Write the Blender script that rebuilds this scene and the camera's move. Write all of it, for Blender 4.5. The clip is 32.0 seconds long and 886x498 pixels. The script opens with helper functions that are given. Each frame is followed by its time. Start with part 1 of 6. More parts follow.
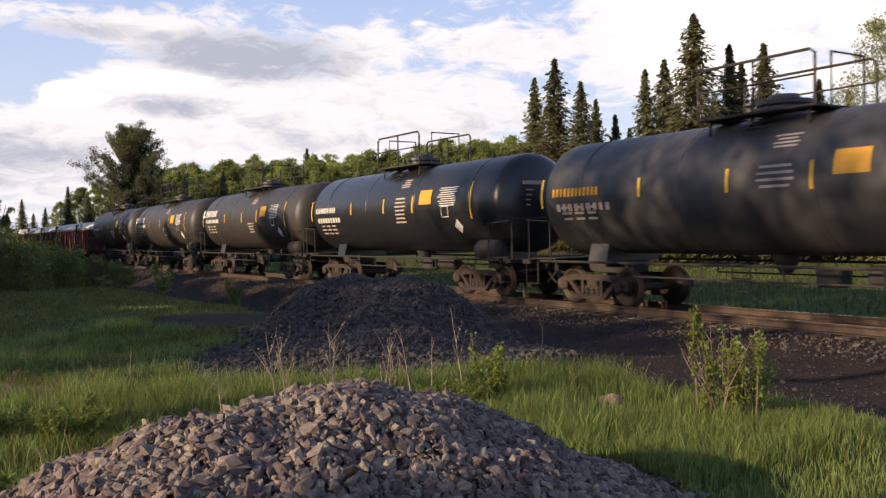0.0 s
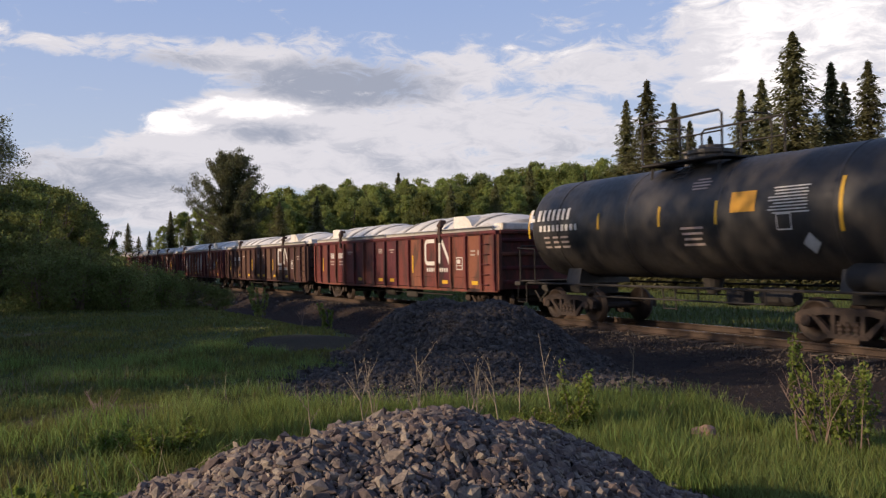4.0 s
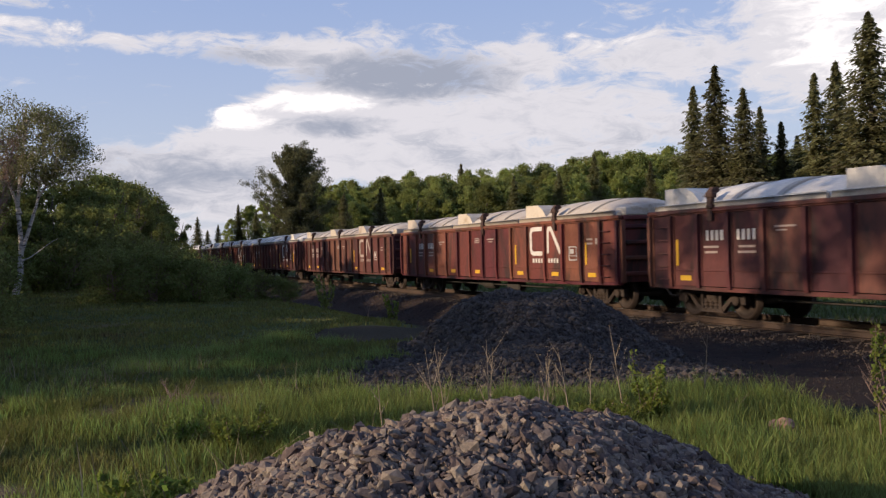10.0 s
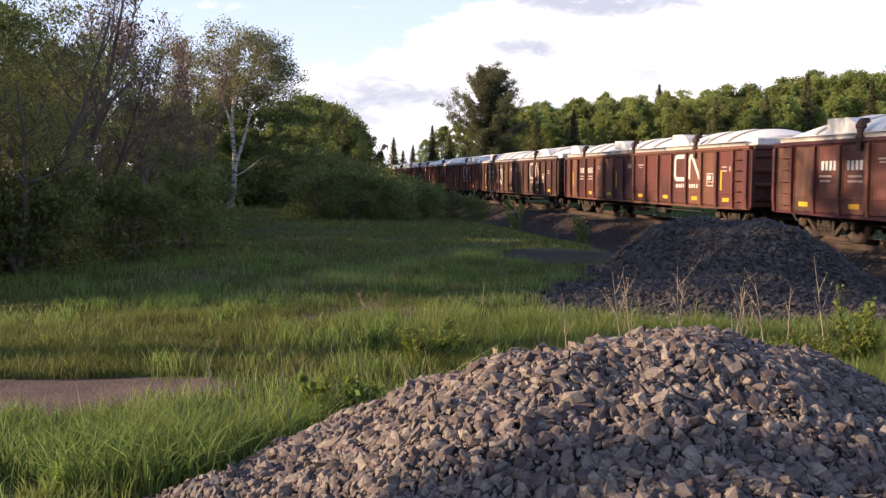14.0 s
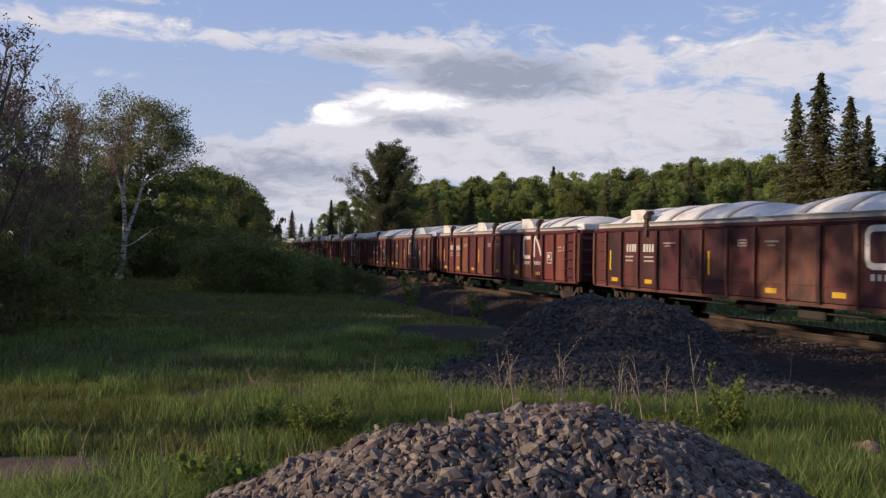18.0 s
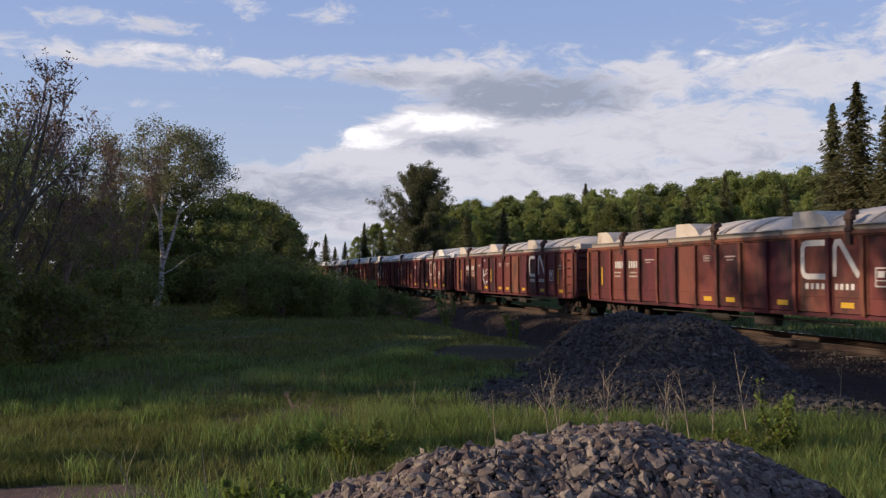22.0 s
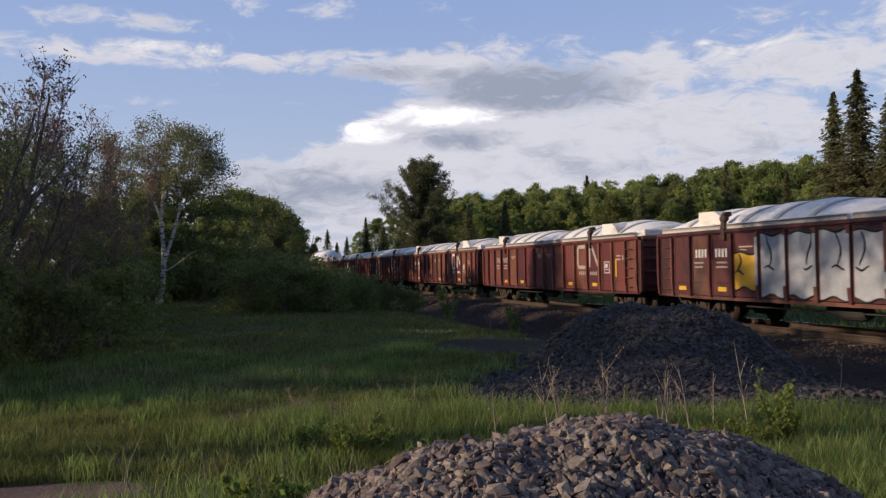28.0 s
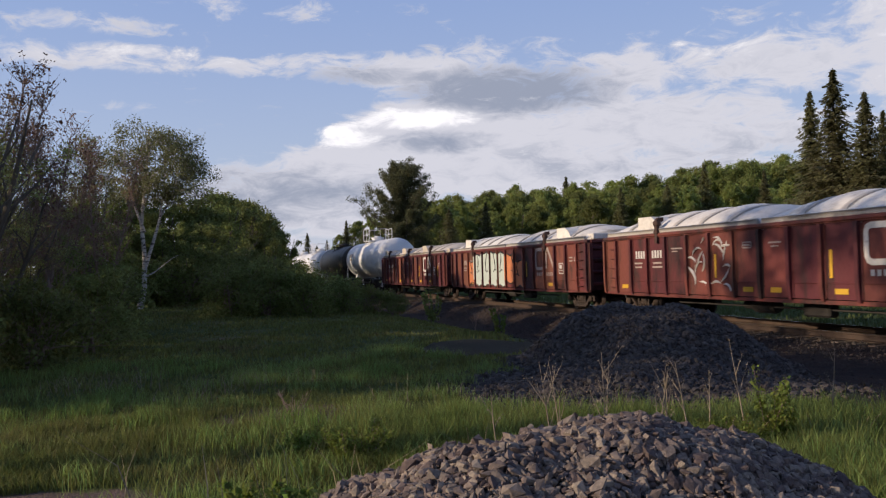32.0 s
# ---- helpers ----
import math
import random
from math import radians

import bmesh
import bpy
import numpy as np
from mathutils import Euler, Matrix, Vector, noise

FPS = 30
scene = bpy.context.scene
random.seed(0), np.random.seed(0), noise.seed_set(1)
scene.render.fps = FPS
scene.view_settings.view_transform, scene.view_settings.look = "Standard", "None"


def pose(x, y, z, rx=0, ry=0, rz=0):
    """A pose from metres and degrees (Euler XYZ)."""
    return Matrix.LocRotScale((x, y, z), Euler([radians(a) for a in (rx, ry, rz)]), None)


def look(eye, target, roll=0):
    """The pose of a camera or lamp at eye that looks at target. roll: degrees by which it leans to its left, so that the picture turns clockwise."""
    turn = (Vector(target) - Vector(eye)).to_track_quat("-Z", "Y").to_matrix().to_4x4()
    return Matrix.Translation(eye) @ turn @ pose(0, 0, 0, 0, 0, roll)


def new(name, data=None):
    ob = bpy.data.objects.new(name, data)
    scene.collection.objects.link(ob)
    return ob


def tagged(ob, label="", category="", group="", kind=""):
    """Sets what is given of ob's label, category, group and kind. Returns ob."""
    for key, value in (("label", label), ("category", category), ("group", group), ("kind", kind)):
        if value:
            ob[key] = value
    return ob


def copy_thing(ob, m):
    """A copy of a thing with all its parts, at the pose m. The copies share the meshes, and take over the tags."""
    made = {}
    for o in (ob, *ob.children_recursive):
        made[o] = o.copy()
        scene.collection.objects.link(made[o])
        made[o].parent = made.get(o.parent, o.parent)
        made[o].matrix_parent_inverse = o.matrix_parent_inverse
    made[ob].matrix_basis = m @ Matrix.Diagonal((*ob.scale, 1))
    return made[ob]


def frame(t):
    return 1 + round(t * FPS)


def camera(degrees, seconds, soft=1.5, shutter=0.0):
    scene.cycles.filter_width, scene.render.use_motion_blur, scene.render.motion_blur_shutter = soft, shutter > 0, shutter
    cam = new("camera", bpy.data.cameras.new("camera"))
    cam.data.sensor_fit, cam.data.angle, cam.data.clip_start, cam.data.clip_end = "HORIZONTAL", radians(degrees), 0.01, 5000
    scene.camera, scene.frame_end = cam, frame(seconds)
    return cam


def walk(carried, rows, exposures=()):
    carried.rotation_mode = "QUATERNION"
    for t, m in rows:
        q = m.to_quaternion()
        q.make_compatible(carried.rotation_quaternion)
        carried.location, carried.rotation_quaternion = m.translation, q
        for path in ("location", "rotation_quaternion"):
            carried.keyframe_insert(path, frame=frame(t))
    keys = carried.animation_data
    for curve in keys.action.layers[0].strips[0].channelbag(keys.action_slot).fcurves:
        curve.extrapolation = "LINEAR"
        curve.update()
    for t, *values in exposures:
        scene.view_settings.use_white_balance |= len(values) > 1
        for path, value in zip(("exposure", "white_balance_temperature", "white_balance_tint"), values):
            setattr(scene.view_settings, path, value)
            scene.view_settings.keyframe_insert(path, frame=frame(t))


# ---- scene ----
cam = camera(53.6, 32.0, soft=1.3, shutter=0.15)
PATH = [
    (0.0, -0.036, -0.014, 1.561, 89.078, 0.984, -32.617),
    (0.5, -0.038, -0.017, 1.564, 88.858, 0.941, -32.107),
    (1.0, -0.023, -0.020, 1.573, 89.117, 0.652, -28.931),
    (1.5, 0.005, -0.027, 1.576, 89.737, -0.276, -25.882),
    (2.0, -0.006, -0.025, 1.574, 90.447, 1.182, -26.231),
    (2.5, -0.010, -0.024, 1.574, 90.903, 1.159, -26.509),
    (3.0, -0.007, -0.019, 1.570, 91.011, 0.943, -26.687),
    (3.5, -0.011, -0.019, 1.575, 90.853, 0.807, -26.815),
    (5.5, -0.021, -0.028, 1.582, 90.339, 1.481, -25.554),
    (6.0, -0.020, -0.036, 1.581, 90.886, 1.586, -24.535),
    (6.5, 0.006, -0.047, 1.574, 90.979, 0.677, -22.635),
    (7.0, 0.011, -0.037, 1.574, 90.544, 0.477, -19.094),
    (7.5, 0.024, -0.030, 1.582, 90.549, 0.185, -16.606),
    (8.0, 0.029, -0.017, 1.572, 89.817, 0.671, -17.612),
    (8.5, 0.029, -0.010, 1.577, 89.269, 0.054, -18.510),
    (9.0, 0.000, -0.000, 1.580, 90.471, 0.206, -17.482),
    (9.5, -0.031, 0.012, 1.585, 90.483, 0.895, -19.000),
    (10.0, -0.048, 0.024, 1.576, 90.187, 1.223, -22.617),
    (10.5, -0.064, 0.029, 1.571, 89.539, 0.952, -22.589),
    (11.0, -0.080, 0.038, 1.565, 88.933, -1.237, -22.529),
    (11.5, -0.074, 0.049, 1.563, 88.735, -0.828, -22.526),
    (12.0, -0.079, 0.059, 1.566, 88.778, -1.130, -22.581),
    (12.5, -0.088, 0.079, 1.553, 88.375, -0.587, -22.095),
    (13.0, -0.076, 0.081, 1.545, 87.205, -0.560, -20.204),
    (13.5, -0.065, 0.069, 1.566, 85.222, -0.689, -17.745),
    (14.0, -0.026, 0.051, 1.566, 85.251, 0.018, -10.205),
    (14.5, -0.005, 0.034, 1.574, 87.980, 0.233, -11.023),
    (15.0, 0.000, 0.015, 1.576, 90.638, 0.051, -13.168),
    (15.5, -0.004, 0.012, 1.573, 91.033, 0.428, -15.422),
    (17.5, 0.023, -0.049, 1.576, 90.344, -1.331, -16.989),
    (18.0, 0.021, -0.055, 1.581, 90.222, -1.071, -16.800),
    (18.5, 0.024, -0.053, 1.587, 90.544, -0.480, -17.022),
    (19.0, 0.023, -0.060, 1.588, 91.119, -0.136, -17.295),
    (19.5, 0.015, -0.044, 1.581, 91.343, 0.223, -17.279),
    (20.0, 0.014, -0.032, 1.583, 91.242, 0.034, -16.928),
    (20.5, 0.014, -0.020, 1.586, 90.977, 0.488, -16.672),
    (21.0, 0.012, -0.004, 1.587, 91.179, 0.443, -15.727),
    (21.5, 0.000, 0.002, 1.582, 91.542, 0.415, -15.105),
    (22.0, -0.005, 0.007, 1.576, 91.554, 0.212, -14.620),
    (22.5, -0.007, 0.010, 1.576, 91.325, -0.005, -14.133),
    (23.0, -0.002, 0.005, 1.570, 90.867, 0.253, -13.947),
    (23.5, 0.011, 0.010, 1.581, 90.698, -0.039, -13.976),
    (24.0, 0.008, 0.026, 1.576, 90.857, 0.749, -13.001),
    (24.5, 0.020, 0.032, 1.570, 90.716, 0.499, -11.626),
    (25.0, 0.034, 0.024, 1.565, 90.507, 0.719, -11.519),
    (25.5, 0.033, 0.018, 1.568, 90.438, 0.552, -11.923),
    (27.5, 0.028, 0.006, 1.574, 91.015, 1.119, -14.324),
    (28.0, 0.030, 0.007, 1.574, 91.148, 0.943, -14.470),
    (28.5, 0.028, 0.002, 1.575, 91.111, 0.903, -14.607),
    (29.0, 0.027, 0.003, 1.572, 91.096, 0.967, -14.561),
    (29.5, 0.024, 0.004, 1.571, 91.041, 0.934, -14.465),
    (30.0, 0.020, -0.001, 1.571, 91.008, 0.736, -14.540),
    (30.5, 0.011, 0.008, 1.573, 90.895, 0.015, -14.691),
    (31.0, -0.028, 0.037, 1.572, 90.818, 0.938, -14.677),
    (31.5, -0.076, 0.048, 1.578, 91.035, 1.686, -15.076),
    (32.0, -0.095, 0.061, 1.568, 91.277, 1.578, -15.776),
]
EXPOSURE = [(0, 0.5, 7000, 16), (1, 0.55, 7000, 16), (1.6, 0.28, 6800, 15), (2.5, 0.12, 6600, 15), (5.5, 0.05, 6600, 15), (11, 0.12, 6600, 15), (12.5, 0.28, 6650, 15), (13.3, 0.62, 6750, 16), (14, 0.95, 6900, 17), (14.5, 0.62, 6750, 16), (15.2, 0.07, 6500, 14), (17.5, 0, 6350, 16), (21, -0.05, 6300, 16), (23, -0.03, 6300, 15), (32, -0.05, 6300, 15)]
walk(cam, [(t, pose(*p)) for t, *p in PATH], EXPOSURE)

# ---- world and sun ----
SUN_AZ, SUN_EL = -83.0, 17.0      # degrees from the track's direction, and above the horizon


def wire(tree, kind, **sets):
    n = tree.nodes.new(kind)
    for k, v in sets.items():
        if k.startswith("i_"):
            n.inputs[k[2:].replace("_", " ")].default_value = v
        else:
            setattr(n, k, v)
    return n


class Calc:
    """Arithmetic of node sockets."""
    def __init__(self, tree):
        self.tree = tree

    def op(self, kind, *args, clamp=False):
        n = self.tree.nodes.new("ShaderNodeMath")
        n.operation, n.use_clamp = kind, clamp
        for i, a in enumerate(args):
            if isinstance(a, (int, float)):
                n.inputs[i].default_value = a
            else:
                self.tree.links.new(a, n.inputs[i])
        return n.outputs[0]

    def mix(self, f, a, b):
        n = self.tree.nodes.new("ShaderNodeMix")
        n.data_type = "RGBA"
        for s, v in ((n.inputs[0], f), (n.inputs[6], a), (n.inputs[7], b)):
            if isinstance(v, (int, float)):
                s.default_value = v
            elif isinstance(v, tuple):
                s.default_value = (*v[:3], 1)
            else:
                self.tree.links.new(v, s)
        return n.outputs[2]

    def noise(self, vec, scale, detail=4.0, rough=0.55, dist=0.0):
        n = self.tree.nodes.new("ShaderNodeTexNoise")
        n.inputs["Scale"].default_value, n.inputs["Detail"].default_value = scale, detail
        n.inputs["Roughness"].default_value, n.inputs["Distortion"].default_value = rough, dist
        if vec is not None:
            self.tree.links.new(vec, n.inputs["Vector"])
        return n.outputs["Fac"]

    def ramp(self, v, lo, hi, a=0.0, b=1.0, smooth=True):
        n = self.tree.nodes.new("ShaderNodeMapRange")
        n.interpolation_type = "SMOOTHSTEP" if smooth else "LINEAR"
        for i, x in zip((1, 2, 3, 4), (lo, hi, a, b)):
            n.inputs[i].default_value = x
        self.tree.links.new(v, n.inputs[0])
        return n.outputs[0]


def make_world():
    w = bpy.data.worlds.new("sky")
    scene.world = w
    w.use_nodes = True
    t = w.node_tree
    t.nodes.clear()
    c = Calc(t)
    out = t.nodes.new("ShaderNodeOutputWorld")
    bg = t.nodes.new("ShaderNodeBackground")
    bg.inputs["Strength"].default_value = 0.105
    t.links.new(bg.outputs[0], out.inputs[0])
    sky = t.nodes.new("ShaderNodeTexSky")
    sky.sky_type, sky.sun_disc = "NISHITA", False
    sky.sun_elevation, sky.sun_rotation = radians(SUN_EL), radians(SUN_AZ)
    sky.air_density, sky.dust_density, sky.ozone_density = 1.0, 0.6, 1.5
    tc = t.nodes.new("ShaderNodeTexCoord")
    sep = t.nodes.new("ShaderNodeSeparateXYZ")
    t.links.new(tc.outputs["Generated"], sep.inputs[0])
    x, y, z = sep.outputs
    az = c.op("MULTIPLY", c.op("ARCTAN2", x, y), 57.2958)
    el = c.op("MULTIPLY", c.op("ARCSINE", z), 57.2958)
    flat = t.nodes.new("ShaderNodeCombineXYZ")
    up = c.op("ADD", c.op("MAXIMUM", z, 0.0), 0.12)
    t.links.new(c.op("DIVIDE", x, up), flat.inputs[0])
    t.links.new(c.op("DIVIDE", y, up), flat.inputs[1])
    ang = t.nodes.new("ShaderNodeCombineXYZ")
    t.links.new(c.op("MULTIPLY", az, 0.10), ang.inputs[0])
    t.links.new(c.op("MULTIPLY", el, 0.26), ang.inputs[1])
    big = c.noise(ang.outputs[0], 1.0, 7.0, 0.6, 0.4)
    fine = c.noise(ang.outputs[0], 3.4, 7.0, 0.66, 0.6)

    def lobe(a, e, wa, we):
        d = c.op("ADD", c.op("POWER", c.op("DIVIDE", c.op("SUBTRACT", az, a), wa), 2.0),
                 c.op("POWER", c.op("DIVIDE", c.op("SUBTRACT", el, e), we), 2.0))
        return c.op("SUBTRACT", 1.0, d, clamp=True)

    def total(lobes):
        s = 0.0
        for k, l in lobes:
            s = c.op("ADD", s, c.op("MULTIPLY", lobe(*l), k))
        return s

    rough = c.op("ADD", c.op("MULTIPLY", c.op("SUBTRACT", big, 0.5), 1.5), c.op("MULTIPLY", c.op("SUBTRACT", fine, 0.5), 1.9))
    far = c.op("SUBTRACT", 1.0, lobe(18, 10, 46, 16))
    low = c.ramp(el, 7.5, 3.0)
    density = c.op("ADD", total(CLOUDS), c.op("ADD", c.op("MULTIPLY", low, 0.55), c.op("MULTIPLY", far, 0.02)))
    mask = c.ramp(c.op("ADD", density, c.op("MULTIPLY", rough, 1.0)), 0.2, 0.7)
    shade = c.ramp(c.op("ADD", total(GREYS), c.op("MULTIPLY", rough, 0.95)), 0.0, 0.95)
    bright = c.ramp(c.op("ADD", total(WHITES), c.op("MULTIPLY", rough, 0.9)), 0.25, 0.85)
    cloud = c.mix(shade, (6.6, 6.65, 7.0), (3.2, 3.6, 4.4))
    cloud = c.mix(bright, cloud, (10.8, 10.6, 10.3))
    blue = c.mix(c.ramp(el, 2.0, 22.0), (5.0, 5.8, 7.4), (3.1, 4.4, 7.5))
    blue = c.mix(c.ramp(el, 20.0, 55.0), blue, (1.0, 1.7, 3.6))
    blue = c.mix(0.3, blue, sky.outputs[0])
    t.links.new(c.mix(mask, blue, cloud), bg.inputs["Color"])


# azimuth, elevation and half widths, in degrees, of the clouds that stand in the sky
CLOUDS = [(0.75, (21, 12.0, 11, 3.2)), (1.1, (14.5, 9.2, 7.5, 1.9)), (0.95, (24, 7.4, 20, 3.4)), (0.6, (-5, 13.3, 11, 1.2)), (0.6, (9, 13.0, 9, 1.3)),
          (0.95, (54, 14, 15, 9)), (0.5, (43, 11, 9, 5)), (0.4, (4, 16.5, 9, 1.0)), (0.35, (-6, 15.2, 8, 0.8)), (0.9, (8, 5.6, 9, 3.0)), (0.55, (33, 12.0, 9, 3.6)), (0.3, (-4, 10.3, 3, 0.6))]
GREYS = [(1.0, (21, 11.4, 8.5, 2.2)), (0.65, (16, 8.2, 5, 0.9)), (0.75, (7, 5.0, 9, 2.4)), (0.35, (28, 6.6, 12, 1.6)), (0.45, (10, 12.6, 6, 0.8))]
WHITES = [(0.85, (14.5, 9.8, 5.5, 0.9)), (0.6, (9.3, 8.8, 3.4, 1.3)), (0.6, (51, 13, 12, 7)), (0.3, (-3, 13.5, 10, 0.9)), (0.3, (33, 13.5, 6, 1.6))]
make_world()

sun = new("sun", bpy.data.lights.new("sun", "SUN"))
sun.data.energy, sun.data.angle, sun.data.color = 5.0, radians(0.7), (1.0, 0.80, 0.55)
sa, se = radians(SUN_AZ), radians(SUN_EL)
SUNWARD = Vector((math.sin(sa) * math.cos(se), math.cos(sa) * math.cos(se), math.sin(se)))
sun.matrix_world = look(SUNWARD * 300, (0, 0, 0))


# ---- materials ----
def material(name, a, b=None, rough=0.7, metal=0.0, scale=4.0, fine=40.0, bump=0.2, depth=0.01, stain=None, stain_at=(0.55, 0.7), stain_scale=1.5,
             stretch=(1, 1, 1), per_object=0.0, per_island=0.0, translucent=0.0, coat=0.0, spec=0.5, grain=0.35):
    """A surface of two colours mixed by noise at two sizes, with stains, fine relief and variation from piece to piece."""
    m = bpy.data.materials.new(name)
    m.use_nodes = True
    t = m.node_tree
    c = Calc(t)
    p = t.nodes["Principled BSDF"]
    b = b or tuple(x * 0.7 for x in a)
    tc = t.nodes.new("ShaderNodeTexCoord")
    mp = t.nodes.new("ShaderNodeMapping")
    mp.inputs["Scale"].default_value = stretch
    t.links.new(tc.outputs["Object"], mp.inputs[0])
    vec = mp.outputs[0]
    if per_object:
        oi = t.nodes.new("ShaderNodeObjectInfo")
        add = t.nodes.new("ShaderNodeVectorMath")
        add.operation = "MULTIPLY_ADD"
        add.inputs[1].default_value = (1, 1, 1)
        com = t.nodes.new("ShaderNodeCombineXYZ")
        for i in range(3):
            t.links.new(c.op("MULTIPLY", oi.outputs["Random"], 37.0 + 11 * i), com.inputs[i])
        t.links.new(vec, add.inputs[0])
        t.links.new(com.outputs[0], add.inputs[2])
        vec = add.outputs[0]
    n1 = c.noise(vec, scale, 5.0, 0.6)
    n2 = c.noise(vec, fine, 4.0, 0.6)
    f = c.op("ADD", c.op("MULTIPLY", c.ramp(n1, 0.3, 0.7), 1.0 - grain), c.op("MULTIPLY", c.ramp(n2, 0.3, 0.7), grain))
    col = c.mix(f, a, b)
    if stain:
        col = c.mix(c.ramp(c.noise(vec, stain_scale, 6.0, 0.7, 0.3), *stain_at), col, stain)
    for amount, node, out in ((per_object, "ShaderNodeObjectInfo", "Random"), (per_island, "ShaderNodeNewGeometry", "Random Per Island")):
        if amount:
            src = t.nodes.new(node).outputs[out]
            hsv = t.nodes.new("ShaderNodeHueSaturation")
            t.links.new(col, hsv.inputs["Color"])
            t.links.new(c.ramp(src, 0, 1, 1 - amount, 1 + amount, smooth=False), hsv.inputs["Value"])
            t.links.new(c.op("ADD", 0.5, c.op("MULTIPLY", c.op("SUBTRACT", src, 0.5), 0.06 * min(1, amount * 2))), hsv.inputs["Hue"])
            col = hsv.outputs[0]
    t.links.new(col, p.inputs["Base Color"])
    t.links.new(c.ramp(n2, 0.2, 0.8, max(0.03, rough - 0.12), min(1, rough + 0.12), smooth=False), p.inputs["Roughness"])
    p.inputs["Metallic"].default_value, p.inputs["Coat Weight"].default_value = metal, coat
    p.inputs["Specular IOR Level"].default_value = spec
    if bump:
        bn = t.nodes.new("ShaderNodeBump")
        bn.inputs["Strength"].default_value, bn.inputs["Distance"].default_value = bump, depth
        t.links.new(c.op("ADD", n2, c.op("MULTIPLY", n1, 0.6)), bn.inputs["Height"])
        t.links.new(bn.outputs[0], p.inputs["Normal"])
    if translucent:
        tr = t.nodes.new("ShaderNodeBsdfTranslucent")
        ms = t.nodes.new("ShaderNodeMixShader")
        ms.inputs[0].default_value = translucent
        t.links.new(col, tr.inputs[0])
        t.links.new(p.outputs[0], ms.inputs[1])
        t.links.new(tr.outputs[0], ms.inputs[2])
        t.links.new(ms.outputs[0], t.nodes["Material Output"].inputs[0])
    return m


def leafy(name, a, b, var=0.35):
    return material(name, a, b, rough=0.65, scale=0.5, fine=3.0, bump=0, per_island=var, per_object=0.2, translucent=0.5, spec=0.25)


GRASS = material("grass", (0.118, 0.142, 0.032), (0.168, 0.168, 0.053), rough=0.65, scale=0.9, fine=6.0, bump=0, per_island=0.4, translucent=0.4, spec=0.25, stain=(0.17, 0.13, 0.062), stain_at=(0.53, 0.68), stain_scale=0.42)
# Darker copy of the grass: the shade behind the train put into its colour.
GRASS_SHADED = leafy("shaded_grass", (0.075, 0.1, 0.028), (0.11, 0.125, 0.042), 0.4)
LITTER = material("cinder_and_chips", (0.05, 0.036, 0.029), (0.022, 0.018, 0.016), rough=0.95, scale=9, fine=60, bump=0.2, per_island=0.6)
GRASS_LUSH = leafy("lush_grass", (0.138, 0.19, 0.044), (0.215, 0.245, 0.077), 0.45)
DRY = material("dry_stalk", (0.27, 0.215, 0.155), (0.18, 0.14, 0.1), rough=0.9, bump=0, per_island=0.3)
LEAF_SPRING = leafy("spring_leaves", (0.3, 0.33, 0.1), (0.2, 0.245, 0.07))
LEAF_DARK = leafy("dark_leaves", (0.135, 0.165, 0.05), (0.19, 0.21, 0.065))
LEAF_BIRCH = leafy("birch_leaves", (0.19, 0.205, 0.09), (0.23, 0.235, 0.11))
LEAF_THICKET = leafy("thicket_leaves", (0.27, 0.27, 0.1), (0.2, 0.19, 0.07), 0.5)
LEAF_PALE = leafy("pale_young_leaves", (0.32, 0.34, 0.17), (0.26, 0.29, 0.12))
LEAF_SHRUB = leafy("shrub_leaves", (0.2, 0.24, 0.05), (0.14, 0.19, 0.04))
NEEDLE = leafy("spruce_needles", (0.16, 0.165, 0.075), (0.21, 0.2, 0.1))
NEEDLE_PINE = leafy("pine_needles", (0.12, 0.135, 0.065), (0.16, 0.165, 0.085))
BUD = leafy("reddish_buds", (0.26, 0.16, 0.11), (0.2, 0.14, 0.095))
BARK = material("grey_bark", (0.14, 0.12, 0.1), (0.07, 0.06, 0.05), rough=0.95, scale=3, fine=18, bump=0.6, depth=0.02, stretch=(1, 1, 0.25))
BARK_BIRCH = material("white_birch_bark", (0.46, 0.43, 0.39), (0.33, 0.3, 0.27), rough=0.85, scale=4, fine=14, bump=0.3, stain=(0.06, 0.05, 0.045),
                      stain_at=(0.5, 0.6), stain_scale=5, stretch=(0.6, 0.6, 2.5))
BARK_RED = material("twig_bark", (0.24, 0.165, 0.135), (0.16, 0.115, 0.095), rough=0.9, bump=0)
STONE = material("crushed_stone", (0.21, 0.158, 0.132), (0.066, 0.053, 0.05), rough=0.88, scale=9, fine=70, bump=0.5, depth=0.004, per_island=0.55)
STONE_PIECE = material("crushed_stone_piece", (0.21, 0.158, 0.132), (0.066, 0.053, 0.05), rough=0.88, scale=9, fine=70, bump=0.5, depth=0.004, per_object=0.55)
STONE_DARK = material("dark_crushed_stone", (0.08, 0.063, 0.056), (0.024, 0.02, 0.019), rough=0.85, scale=7, fine=60, bump=0.4, depth=0.004, per_island=0.5)
STONE_DARK_PIECE = material("dark_crushed_stone_piece", (0.08, 0.063, 0.056), (0.024, 0.02, 0.019), rough=0.85, scale=7, fine=60, bump=0.4, depth=0.004, per_object=0.5)
CORE = material("stone_fines", (0.05, 0.045, 0.042), (0.03, 0.028, 0.026), rough=0.95, scale=12, fine=90, bump=0.8, depth=0.02)
BALLAST = material("ballast_stone", (0.075, 0.055, 0.043), (0.04, 0.031, 0.026), rough=0.9, scale=5, fine=40, bump=0.3, per_island=0.4)
RED_ROCK = material("reddish_rock", (0.34, 0.2, 0.15), (0.26, 0.16, 0.13), rough=0.9, scale=6, fine=50, bump=0.6)
